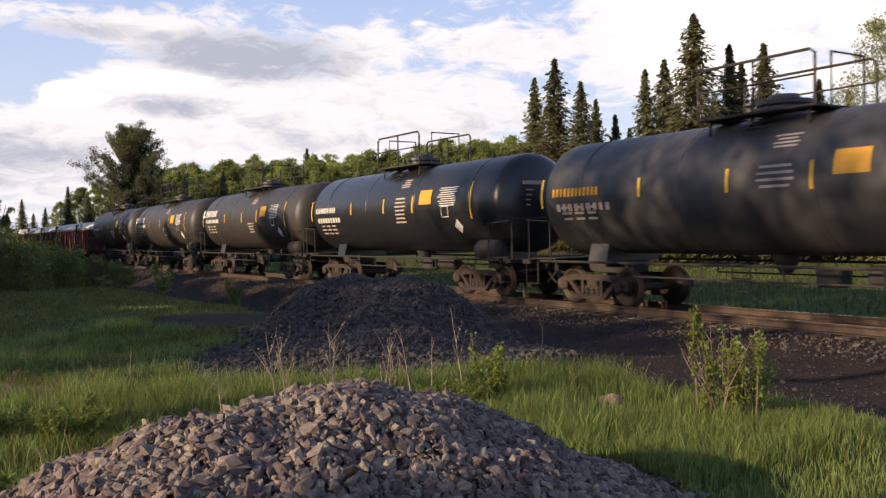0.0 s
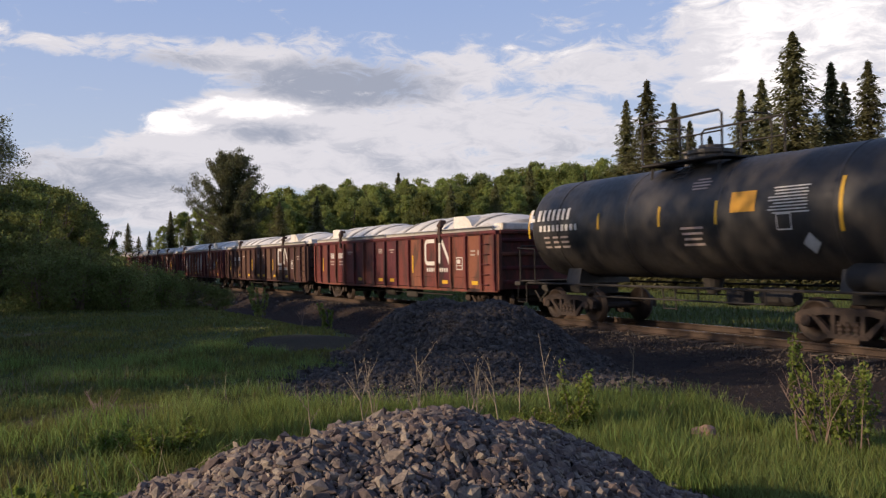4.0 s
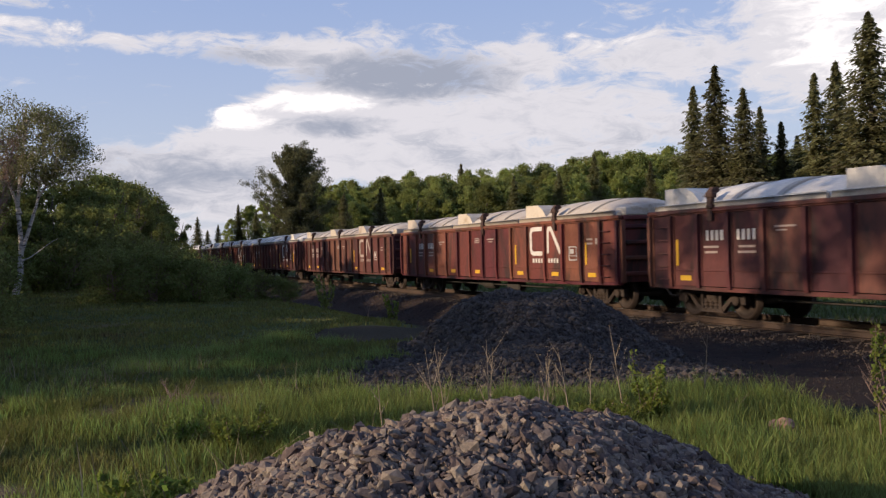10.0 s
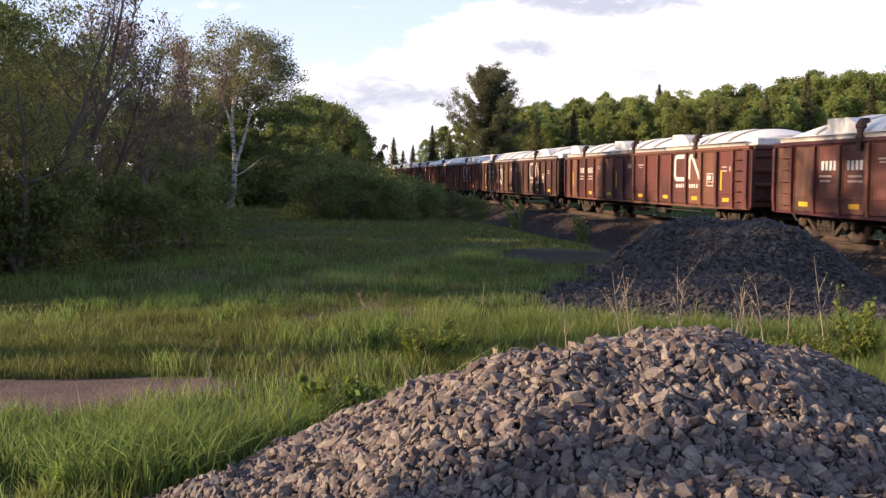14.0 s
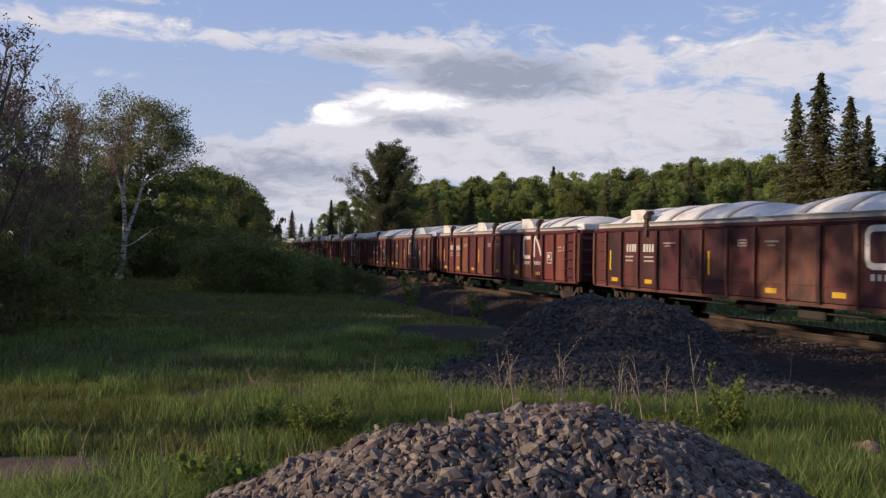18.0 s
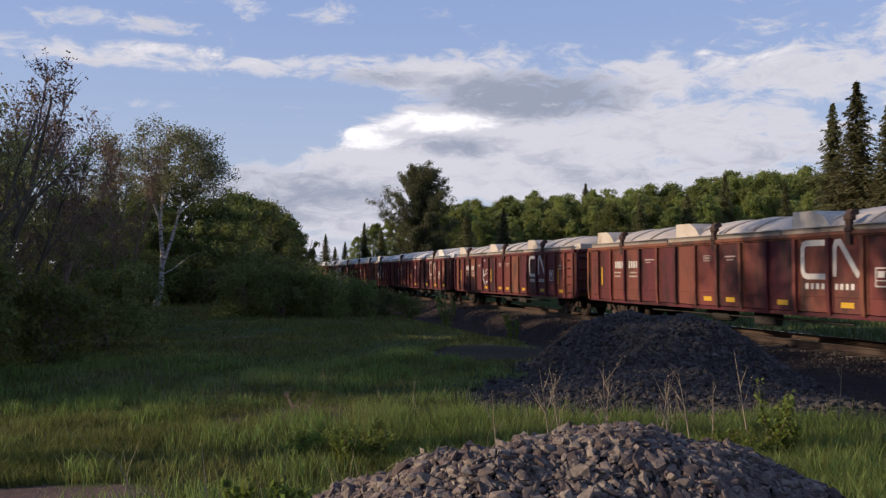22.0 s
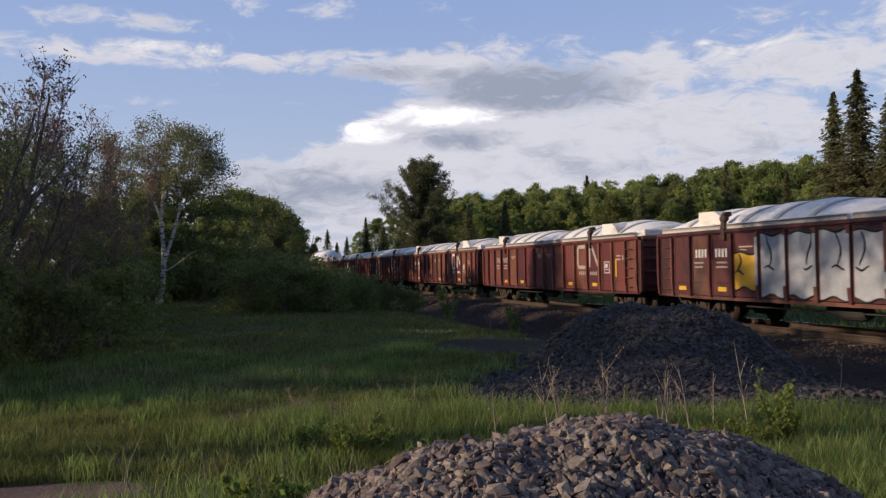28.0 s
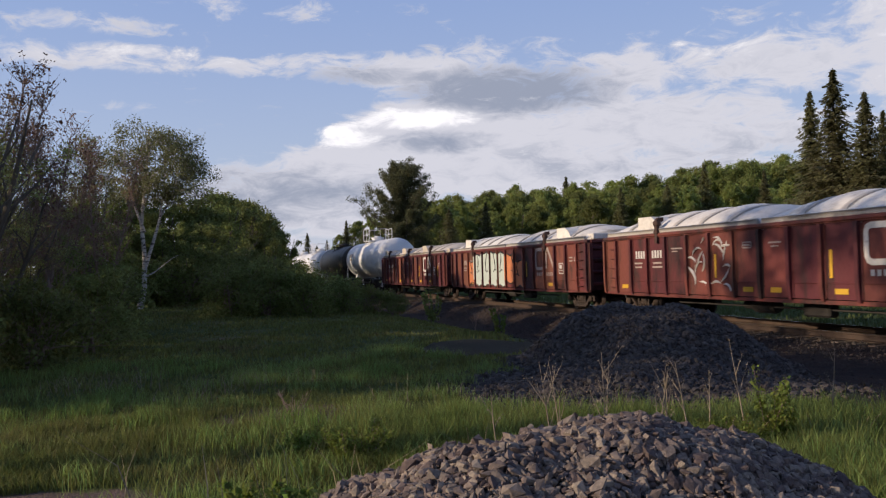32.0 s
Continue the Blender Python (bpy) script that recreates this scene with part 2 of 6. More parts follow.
RAIL = material("worn_rail_steel", (0.1, 0.066, 0.048), (0.055, 0.038, 0.03), rough=0.6, metal=0.5, scale=3, fine=40, bump=0.1)
RAIL_TOP = material("polished_rail_head", (0.55, 0.53, 0.5), (0.45, 0.43, 0.4), rough=0.25, metal=1.0, bump=0)
TIE = material("weathered_tie", (0.135, 0.098, 0.07), (0.075, 0.055, 0.042), rough=0.95, scale=2, fine=30, bump=0.6, stretch=(0.3, 3, 3), per_object=0.25)


def paint(name, a, b, rust=(0.04, 0.02, 0.017), at=(0.46, 0.66), rough=0.6):
    return material(name, a, b, rough=rough, scale=0.9, fine=26, bump=0.12, depth=0.004, stain=rust, stain_at=at, stain_scale=1.1, stretch=(1, 1, 0.35), per_object=0.42, spec=0.35)


PAINTS = {"red": paint("oxide_red_paint", (0.155, 0.035, 0.029), (0.1, 0.026, 0.022)),
          "brown": paint("brown_freight_paint", (0.125, 0.035, 0.029), (0.078, 0.026, 0.023)),
          "dark": paint("dark_brown_paint", (0.085, 0.035, 0.026), (0.058, 0.026, 0.021))}
RUST = material("rusty_iron", (0.07, 0.034, 0.024), (0.035, 0.02, 0.016), rough=0.85, scale=5, fine=40, bump=0.3)
TRUCK = material("dusty_cast_steel", (0.045, 0.028, 0.02), (0.02, 0.014, 0.012), rough=0.85, scale=4, fine=36, bump=0.3, stain=(0.085, 0.05, 0.033), stain_at=(0.57, 0.75))
WHEEL = material("wheel_steel", (0.045, 0.028, 0.02), (0.024, 0.017, 0.014), rough=0.65, metal=0.4, scale=6, fine=40, bump=0.1)
TREAD = material("polished_tread", (0.5, 0.48, 0.45), (0.4, 0.38, 0.36), rough=0.3, metal=1.0, bump=0)
UNDER = material("underframe_black", (0.018, 0.016, 0.015), (0.03, 0.024, 0.02), rough=0.8, scale=3, fine=30, bump=0.15)
LIDS = {"white": material("white_fibreglass", (0.74, 0.71, 0.66), (0.58, 0.55, 0.5), rough=0.5, scale=0.8, fine=12, bump=0.15, stain=(0.34, 0.28, 0.21), stain_at=(0.5, 0.78), stain_scale=1.3, grain=0.5, per_object=0.08),
        "tan": material("stained_fibreglass", (0.56, 0.5, 0.42), (0.46, 0.4, 0.33), rough=0.5, scale=0.8, fine=12, bump=0.1, stain=(0.3, 0.22, 0.15), stain_at=(0.5, 0.75), stain_scale=1.2, per_object=0.08),
        "grey": material("grey_fibreglass", (0.5, 0.51, 0.53), (0.4, 0.41, 0.43), rough=0.5, scale=0.8, fine=12, bump=0.1, stain=(0.25, 0.23, 0.2), stain_at=(0.55, 0.8), per_object=0.08)}
TANKS = {"black": material("gloss_black_tank", (0.012, 0.013, 0.016), (0.018, 0.019, 0.021), rough=0.34, scale=0.7, fine=9, bump=0.03, stain=(0.03, 0.026, 0.023), stain_at=(0.6, 0.85), spec=0.5),
         "dusty": material("dusty_black_tank", (0.042, 0.037, 0.034), (0.026, 0.024, 0.023), rough=0.5, scale=0.7, fine=9, bump=0.05, stain=(0.055, 0.046, 0.038), stain_at=(0.5, 0.8), stretch=(1, 1, 0.5), spec=0.4),
         "grey": material("sooty_grey_tank", (0.05, 0.049, 0.05), (0.032, 0.032, 0.034), rough=0.5, scale=0.7, fine=9, bump=0.05, stain=(0.035, 0.033, 0.032), stain_at=(0.52, 0.75), stretch=(1, 1, 0.6), spec=0.4),
         "white": material("white_tank_paint", (0.72, 0.72, 0.72), (0.62, 0.61, 0.6), rough=0.4, scale=0.7, fine=9, bump=0.03, stain=(0.4, 0.34, 0.27), stain_at=(0.58, 0.85), stretch=(1, 1, 0.5)),
         "red": paint("faded_red_tank", (0.3, 0.08, 0.05), (0.22, 0.06, 0.04))}
MARK_WHITE = material("worn_white_lettering_paint", (0.62, 0.6, 0.57), (0.5, 0.48, 0.45), rough=0.6, scale=6, fine=60, bump=0, stain=(0.2, 0.11, 0.08), stain_at=(0.62, 0.72), stain_scale=7)
# Grey shading along the cover ribs, put into a darker fibreglass colour.
LID_RIB = material("shaded_fibreglass_rib", (0.52, 0.48, 0.43), (0.32, 0.29, 0.26), rough=0.55, scale=1.5, fine=14, bump=0.05)
MARK_FADED = material("faded_white_paint", (0.4, 0.34, 0.31), (0.28, 0.21, 0.18), rough=0.7, scale=6, fine=60, bump=0)
MARK_TAN = material("worn_tan_lettering_paint", (0.5, 0.38, 0.29), (0.36, 0.24, 0.18), rough=0.7, scale=3, fine=40, bump=0, stain=(0.14, 0.05, 0.04), stain_at=(0.5, 0.62), stain_scale=4)
MARK_YELLOW = material("yellow_reflective_tape", (0.62, 0.36, 0.02), (0.5, 0.29, 0.02), rough=0.5, scale=6, fine=60, bump=0)
MARK_ORANGE = material("orange_panel_paint", (0.62, 0.3, 0.02), (0.52, 0.25, 0.02), rough=0.6, scale=5, fine=60, bump=0)
MARK_RED = material("red_reflector", (0.5, 0.02, 0.02), (0.4, 0.02, 0.02), rough=0.4, bump=0)
SILVER = material("silver_spray_paint", (0.46, 0.47, 0.49), (0.3, 0.31, 0.34), rough=0.4, metal=0.3, scale=3, fine=30, bump=0.05)
SPRAY_DULL = material("dull_silver_spray", (0.55, 0.5, 0.47), (0.4, 0.35, 0.32), rough=0.6, scale=4, fine=40, bump=0)
SPRAY_ORANGE = material("orange_spray_paint", (0.55, 0.2, 0.07), (0.45, 0.14, 0.06), rough=0.6, scale=3, fine=30, bump=0)
SPRAY_PALE = material("pale_spray_paint", (0.5, 0.55, 0.5), (0.4, 0.46, 0.42), rough=0.6, scale=3, fine=30, bump=0)
SPRAY_YELLOW = material("olive_yellow_spray_paint", (0.5, 0.4, 0.15), (0.36, 0.3, 0.12), rough=0.6, scale=3, fine=30, bump=0)
SPRAY_BLACK = material("black_spray_paint", (0.02, 0.02, 0.025), (0.03, 0.03, 0.03), rough=0.6, bump=0)


def ground_material():
    """Soil and turf, with the gravel road, the trodden patch and the cinder strip along the track."""
    m = bpy.data.materials.new("meadow_soil")
    m.use_nodes = True
    t = m.node_tree
    c = Calc(t)
    p = t.nodes["Principled BSDF"]
    tc = t.nodes.new("ShaderNodeTexCoord")
    sep = t.nodes.new("ShaderNodeSeparateXYZ")
    t.links.new(tc.outputs["Object"], sep.inputs[0])
    x, y, z = sep.outputs
    vec = tc.outputs["Object"]
    n_big, n_mid, n_fine = c.noise(vec, 0.35, 5), c.noise(vec, 2.2, 5), c.noise(vec, 28, 4, 0.65)
    turf = c.mix(c.ramp(n_mid, 0.35, 0.65), (0.045, 0.07, 0.016), (0.085, 0.1, 0.03))
    turf = c.mix(c.ramp(n_big, 0.55, 0.72), turf, (0.13, 0.1, 0.052))
    dirt = c.mix(c.ramp(n_mid, 0.3, 0.7), (0.038, 0.024, 0.019), (0.019, 0.014, 0.0125))
    dirt = c.mix(c.ramp(n_fine, 0.6, 0.72), dirt, (0.075, 0.058, 0.05))
    road = c.mix(c.ramp(n_mid, 0.3, 0.7), (0.15, 0.1, 0.085), (0.09, 0.064, 0.056))
    road = c.mix(c.ramp(n_fine, 0.55, 0.7), road, (0.2, 0.15, 0.13))
    wob = c.op("MULTIPLY", c.op("SUBTRACT", n_mid, 0.5), 1.6)
    edge = c.op("ADD", c.op("SUBTRACT", x, c.ramp(y, 17.0, 27.0, 0.0, 2.6)), c.op("ADD", wob, c.op("MULTIPLY", c.op("SUBTRACT", n_big, 0.5), 2.0)))
    near_side = c.op("MULTIPLY", c.ramp(edge, DIRT_X - 0.3, DIRT_X + 0.5), c.ramp(x, 20.5, 18.5))
    col = c.mix(near_side, turf, dirt)

    def patch(px, py, rx, ry, blunt=2.0):
        d = c.op("SQRT", c.op("ADD", c.op("POWER", c.op("ABSOLUTE", c.op("DIVIDE", c.op("SUBTRACT", x, px), rx)), blunt), c.op("POWER", c.op("DIVIDE", c.op("SUBTRACT", y, py), ry), 2.0)))
        return c.ramp(c.op("ADD", d, c.op("MULTIPLY", wob, 0.35)), 1.08, 0.9)

    col = c.mix(patch(-5.4, 6.55, 5.0, 0.74, 6.0), col, road)
    col = c.mix(c.op("MULTIPLY", patch(5.4, 16.6, 1.7, 1.8), 0.85), col, dirt)
    col = c.mix(c.op("MULTIPLY", patch(0.8, 9.7, 1.2, 0.8), 0.8), col, (0.13, 0.092, 0.055))
    col = c.mix(c.op("MULTIPLY", patch(5.35, 5.6, 0.7, 0.4), 0.8), col, (0.1, 0.07, 0.045))
    t.links.new(col, p.inputs["Base Color"])
    p.inputs["Roughness"].default_value = 0.95
    p.inputs["Specular IOR Level"].default_value = 0.2
    bn = t.nodes.new("ShaderNodeBump")
    bn.inputs["Strength"].default_value, bn.inputs["Distance"].default_value = 0.7, 0.05
    t.links.new(c.op("ADD", n_mid, n_fine), bn.inputs["Height"])
    t.links.new(bn.outputs[0], p.inputs["Normal"])
    return m


DIRT_X = 6.8


# ---- geometry helpers ----
class Geo:
    """Gathers vertices and faces of one mesh."""
    def __init__(self):
        self.v, self.f, self.n = [], [], 0

    def add(self, verts, faces):
        self.v.append(np.asarray(verts, float).reshape(-1, 3))
        self.f.extend([tuple(i + self.n for i in q) for q in faces])
        self.n += len(self.v[-1])

    def box(self, cx, cy, cz, sx, sy, sz, b=0.0):
        """A box by its centre and size, its edges cut by b."""
        hx, hy, hz = sx / 2, sy / 2, sz / 2
        b = min(b, hx * 0.6, hy * 0.6, hz * 0.6)
        if b <= 0:
            v = [(cx + a * hx, cy + c * hy, cz + d * hz) for a in (-1, 1) for c in (-1, 1) for d in (-1, 1)]
            self.add(v, [(0, 1, 3, 2), (4, 6, 7, 5), (0, 4, 5, 1), (2, 3, 7, 6), (0, 2, 6, 4), (1, 5, 7, 3)])
            return
        v, idx = [], {}
        for a in (-1, 1):
            for c in (-1, 1):
                for d in (-1, 1):
                    for k in range(3):
                        o = [hx, hy, hz]
                        p = [a * (o[0] - (b if k != 0 else 0)), c * (o[1] - (b if k != 1 else 0)), d * (o[2] - (b if k != 2 else 0))]
                        idx[a, c, d, k] = len(v)
                        v.append((cx + p[0], cy + p[1], cz + p[2]))
        f = []
        for s in (-1, 1):
            f.append([idx[s, c, d, 0] for c, d in ((-1, -1), (1, -1), (1, 1), (-1, 1))][::s])
            f.append([idx[a, s, d, 1] for a, d in ((-1, -1), (-1, 1), (1, 1), (1, -1))][::s])
            f.append([idx[a, c, s, 2] for a, c in ((-1, -1), (1, -1), (1, 1), (-1, 1))][::s])
        for p in (-1, 1):
            for q in (-1, 1):
                f.append([idx[-1, p, q, 1], idx[1, p, q, 1], idx[1, p, q, 2], idx[-1, p, q, 2]])
                f.append([idx[p, -1, q, 0], idx[p, 1, q, 0], idx[p, 1, q, 2], idx[p, -1, q, 2]])
                f.append([idx[p, q, -1, 0], idx[p, q, 1, 0], idx[p, q, 1, 1], idx[p, q, -1, 1]])
        for a in (-1, 1):
            for c in (-1, 1):
                for d in (-1, 1):
                    f.append([idx[a, c, d, k] for k in range(3)])
        self.add(v, f)

    def tube(self, pts, r, sides=6, cap=True):
        """A round bar through the points; r: one radius, or one for each point."""
        pts = [np.asarray(p, float) for p in pts]
        rs = r if isinstance(r, (list, tuple)) else [r] * len(pts)
        v, f = [], []
        for i, p in enumerate(pts):
            d = pts[min(i + 1, len(pts) - 1)] - pts[max(i - 1, 0)]
            d = d / (np.linalg.norm(d) + 1e-9)
            u = np.cross(d, (0.12, 0.31, 0.94) if abs(d[2]) < 0.9 else (1, 0.1, 0))
            u /= np.linalg.norm(u)
            w = np.cross(d, u)
            for k in range(sides):
                a = 2 * math.pi * k / sides
                v.append(p + rs[i] * (math.cos(a) * u + math.sin(a) * w))
        for i in range(len(pts) - 1):
            for k in range(sides):
                k2 = (k + 1) % sides
                f.append((i * sides + k, i * sides + k2, (i + 1) * sides + k2, (i + 1) * sides + k))
        if cap:
            f.append(tuple(range(sides))[::-1])
            f.append(tuple((len(pts) - 1) * sides + k for k in range(sides)))
        self.add(v, f)

    def lathe(self, rows, axis, c=(0, 0, 0), sides=32):
        """A solid turned about an axis ('x', 'y' or 'z') through c; rows of (place on the axis, radius)."""
        v, f = [], []
        for s, r in rows:
            for k in range(sides):
                a = 2 * math.pi * k / sides
                p, q = r * math.cos(a), r * math.sin(a)
                v.append({"x": (s, p, q), "y": (q, s, p), "z": (p, q, s)}[axis])
        for i in range(len(rows) - 1):
            for k in range(sides):
                k2 = (k + 1) % sides
                f.append((i * sides + k, i * sides + k2, (i + 1) * sides + k2, (i + 1) * sides + k))
        f.append(tuple(range(sides))[::-1])
        f.append(tuple((len(rows) - 1) * sides + k for k in range(sides)))
        self.add(np.array(v) + np.array(c), f)

    def slab(self, outline, axis, a, b):
        """An outline of 2D points made thick from a to b along an axis; the outline lies in the other two."""
        n = len(outline)
        v = []
        for s in (a, b):
            for p, q in outline:
                v.append({"x": (s, p, q), "y": (p, s, q), "z": (p, q, s)}[axis])
        f = [tuple(range(n))[::-1], tuple(range(n, 2 * n))] + [(i, (i + 1) % n, n + (i + 1) % n, n + i) for i in range(n)]
        self.add(v, f)

    def mesh(self, name, smooth=False):
        me = bpy.data.meshes.new(name)
        me.from_pydata(np.concatenate(self.v).tolist(), [], self.f)
        if smooth:
            me.shade_smooth()
        return me


def quads(name, centre, u, w, mat):
    """Many loose four-cornered leaves as one mesh: their centres and half axes, as arrays."""
    n = len(centre)
    v = np.stack([centre - u, centre - w * 0.55, centre + u, centre + w * 0.55], 1).reshape(-1, 3)
    me = bpy.data.meshes.new(name)
    me.vertices.add(4 * n)
    me.vertices.foreach_set("co", v.ravel())
    me.loops.add(4 * n)
    me.loops.foreach_set("vertex_index", np.arange(4 * n))
    me.polygons.add(n)
    me.polygons.foreach_set("loop_start", np.arange(n) * 4)
    me.update(calc_edges=True)
    me.materials.append(mat)
    return me


def soup(name, verts, tris, mat):
    """A mesh of triangles from arrays."""
    me = bpy.data.meshes.new(name)
    me.vertices.add(len(verts))
    me.vertices.foreach_set("co", np.asarray(verts, float).ravel())
    me.loops.add(3 * len(tris))
    me.loops.foreach_set("vertex_index", np.asarray(tris).ravel())
    me.polygons.add(len(tris))
    me.polygons.foreach_set("loop_start", np.arange(len(tris)) * 3)
    me.polygons.foreach_set("use_smooth", np.zeros(len(tris), bool))
    me.update(calc_edges=True)
    me.materials.append(mat)
    return me


def put(name, me, mat=None, parent=None, label=""):
    """A mesh object, under a thing or a part if one is given."""
    if mat is not None and not me.materials:
        me.materials.append(mat)
    ob = new(name, me)
    if parent is not None:
        ob.parent = parent
    if label:
        ob["label"] = label
    return ob


def part(name, geo, mat, parent, label="", smooth=False):
    return put(name, geo.mesh(name, smooth), mat, parent, label)


def unit(rng, n):
    v = rng.normal(size=(n, 3))
    return v / np.linalg.norm(v, axis=1)[:, None]


def step(x, a, b):
    k = np.clip((np.asarray(x, float) - a) / (b - a), 0, 1)
    return k * k * (3 - 2 * k)


def wave(x, y):
    return (np.sin(x * 0.9 + 1.3) * np.cos(y * 0.7 - 0.4) + 0.6 * np.sin(x * 2.1 - y * 1.6 + 0.8) + 0.4 * np.sin(y * 3.1 + x * 0.6)) / 2


TRACK_X, RAIL_Z = 14.7, -0.11


def height(x, y):
    """The ground's height."""
    x, y = np.asarray(x, float), np.asarray(y, float)
    deep = 0.28 + 0.55 * step(y, 12, 30) - 0.25 * step(y, 60, 110)
    z = -deep * step(x, 5.5, 10.2) + 0.3 * step(y, 20, 34) * step(x, 6, 1)
    z = z + 0.05 * wave(x, y) * step(x, 13, 10)
    bed = -0.30
    up = step(x, 11.3, 12.75)
    z = z * (1 - up) + bed * up
    down = step(x, 16.65, 18.0)
    z = z * (1 - down) + (-0.62 + 0.05 * wave(x * 0.6, y * 0.6)) * down
    rise = step(x, 30, 140) * 2.0
    return z + rise


def make_ground():
    def axis(core, reach, a, b):
        left = a - np.geomspace(1, 1 + reach + a, 26)[1:][::-1] + 1 - 1
        right = b + np.geomspace(1, reach - b, 26)[1:]
        return np.concatenate([left, np.arange(a, b + 1e-6, core), right])
    xs, ys = axis(0.3, 2500, -14, 32), axis(0.42, 2500, -8, 70)
    gx, gy = np.meshgrid(xs, ys)
    v = np.stack([gx, gy, height(gx, gy)], -1).reshape(-1, 3)
    nx, ny = len(xs), len(ys)
    i = (np.arange(ny - 1)[:, None] * nx + np.arange(nx - 1)[None]).ravel()
    tris = np.concatenate([np.stack([i, i + 1, i + nx + 1], 1), np.stack([i, i + nx + 1, i + nx], 1)])
    me = soup("ground", v, tris, ground_material())
    me.shade_smooth()
    tagged(put("ground", me), "uneven grassy meadow ground with cinder strip along the rails", "ground", kind="structure")


make_ground()


# ---- gravel piles ----
def stone_shape(rng, flat=0.75):
    """Vertices and triangles of one broken stone, about one across."""
    bm = bmesh.new()
    bmesh.ops.create_icosphere(bm, subdivisions=1, radius=0.5)
    pts = [v.co.copy() * rng.uniform(0.7, 1.25) for v in bm.verts]
    for v, p in zip(bm.verts, pts):
        v.co = p
    for k in range(7):
        n = Vector(unit(rng, 1)[0])
        off = rng.uniform(0.2, 0.38)
        for v in bm.verts:
            d = v.co.dot(n) - off
            if d > 0:
                v.co -= n * d
    out = np.array([v.co[:] for v in bm.verts]) * (1.2, rng.uniform(0.6, 1.0), flat * rng.uniform(0.45, 1.0))
    tri = np.array([[v.index for v in f.verts] for f in bm.faces])
    bm.free()
    return out, tri


def turns(rng, n, tilt=1.0):
    """Random rotation matrices."""
    q = rng.normal(size=(n, 4))
    q /= np.linalg.norm(q, axis=1)[:, None]
    w, x, y, z = q.T
    return np.stack([np.stack([1 - 2 * (y * y + z * z), 2 * (x * y - z * w), 2 * (x * z + y * w)], -1),
                     np.stack([2 * (x * y + z * w), 1 - 2 * (x * x + z * z), 2 * (y * z - x * w)], -1),
                     np.stack([2 * (x * z - y * w), 2 * (y * z + x * w), 1 - 2 * (x * x + y * y)], -1)], 1)


def laid(rng, n, normals, loose):
    """Rotation matrices of stones that lie flat on slopes with these normals, tilted by chance."""
    z = normals + rng.normal(0, loose, (n, 3))
    z /= np.linalg.norm(z, axis=1)[:, None]
    x = np.cross(z, unit(rng, n))
    x /= np.linalg.norm(x, axis=1)[:, None]
    return np.stack([x, np.cross(z, x), z], -1)


def scatter(name, places, sizes, rng, mat, flat=0.75, kinds=10, normals=None, loose=0.4):
    """Loose stones of several shapes at the places, as one mesh; where normals are given they lie on the slope."""
    shapes = [stone_shape(rng, flat) for _ in range(kinds)]
    vs, ts, base = [], [], 0
    which = rng.integers(0, kinds, len(places))
    for k, (sv, st) in enumerate(shapes):
        sel = np.where(which == k)[0]
        if not len(sel):
            continue
        v = np.einsum("nij,vj->nvi", turns(rng, len(sel)) if normals is None else laid(rng, len(sel), normals[sel], loose), sv) * sizes[sel][:, None, None] + places[sel][:, None]
        t = st[None] + (np.arange(len(sel)) * len(sv))[:, None, None] + base
        vs.append(v.reshape(-1, 3)), ts.append(t.reshape(-1, 3))
        base += len(sel) * len(sv)
    return soup(name, np.concatenate(vs), np.concatenate(ts), mat)


def pile_height(cones, x, y):
    """The height of a pile that was tipped in several heaps: rows of x, y, top, radius."""
    z = np.full(np.shape(x), -1.0)
    for cx, cy, top, rad, sx, sy in cones:
        d = np.sqrt(((x - cx) / sx) ** 2 + ((y - cy) / sy) ** 2)
        h = top * (1 - np.sqrt((d / rad) ** 2 + 0.015) + 0.09)
        z = np.maximum(z, h) + 0.10 * np.exp(-np.abs(z - h) / 0.12) * (np.minimum(z, h) > -0.3)
    blunt = 0.74 if cones is NEAR_PILE else 0.82      # tops are rounded off above this height
    z = np.where(z > blunt, blunt + (z - blunt) * 0.4, z)
    return z + 0.025 * np.sin(x * 5.3 + y * 2.2) * np.cos(y * 4.7 - x) + 0.02 * np.sin(x * 11 + 1) * np.sin(y * 9)


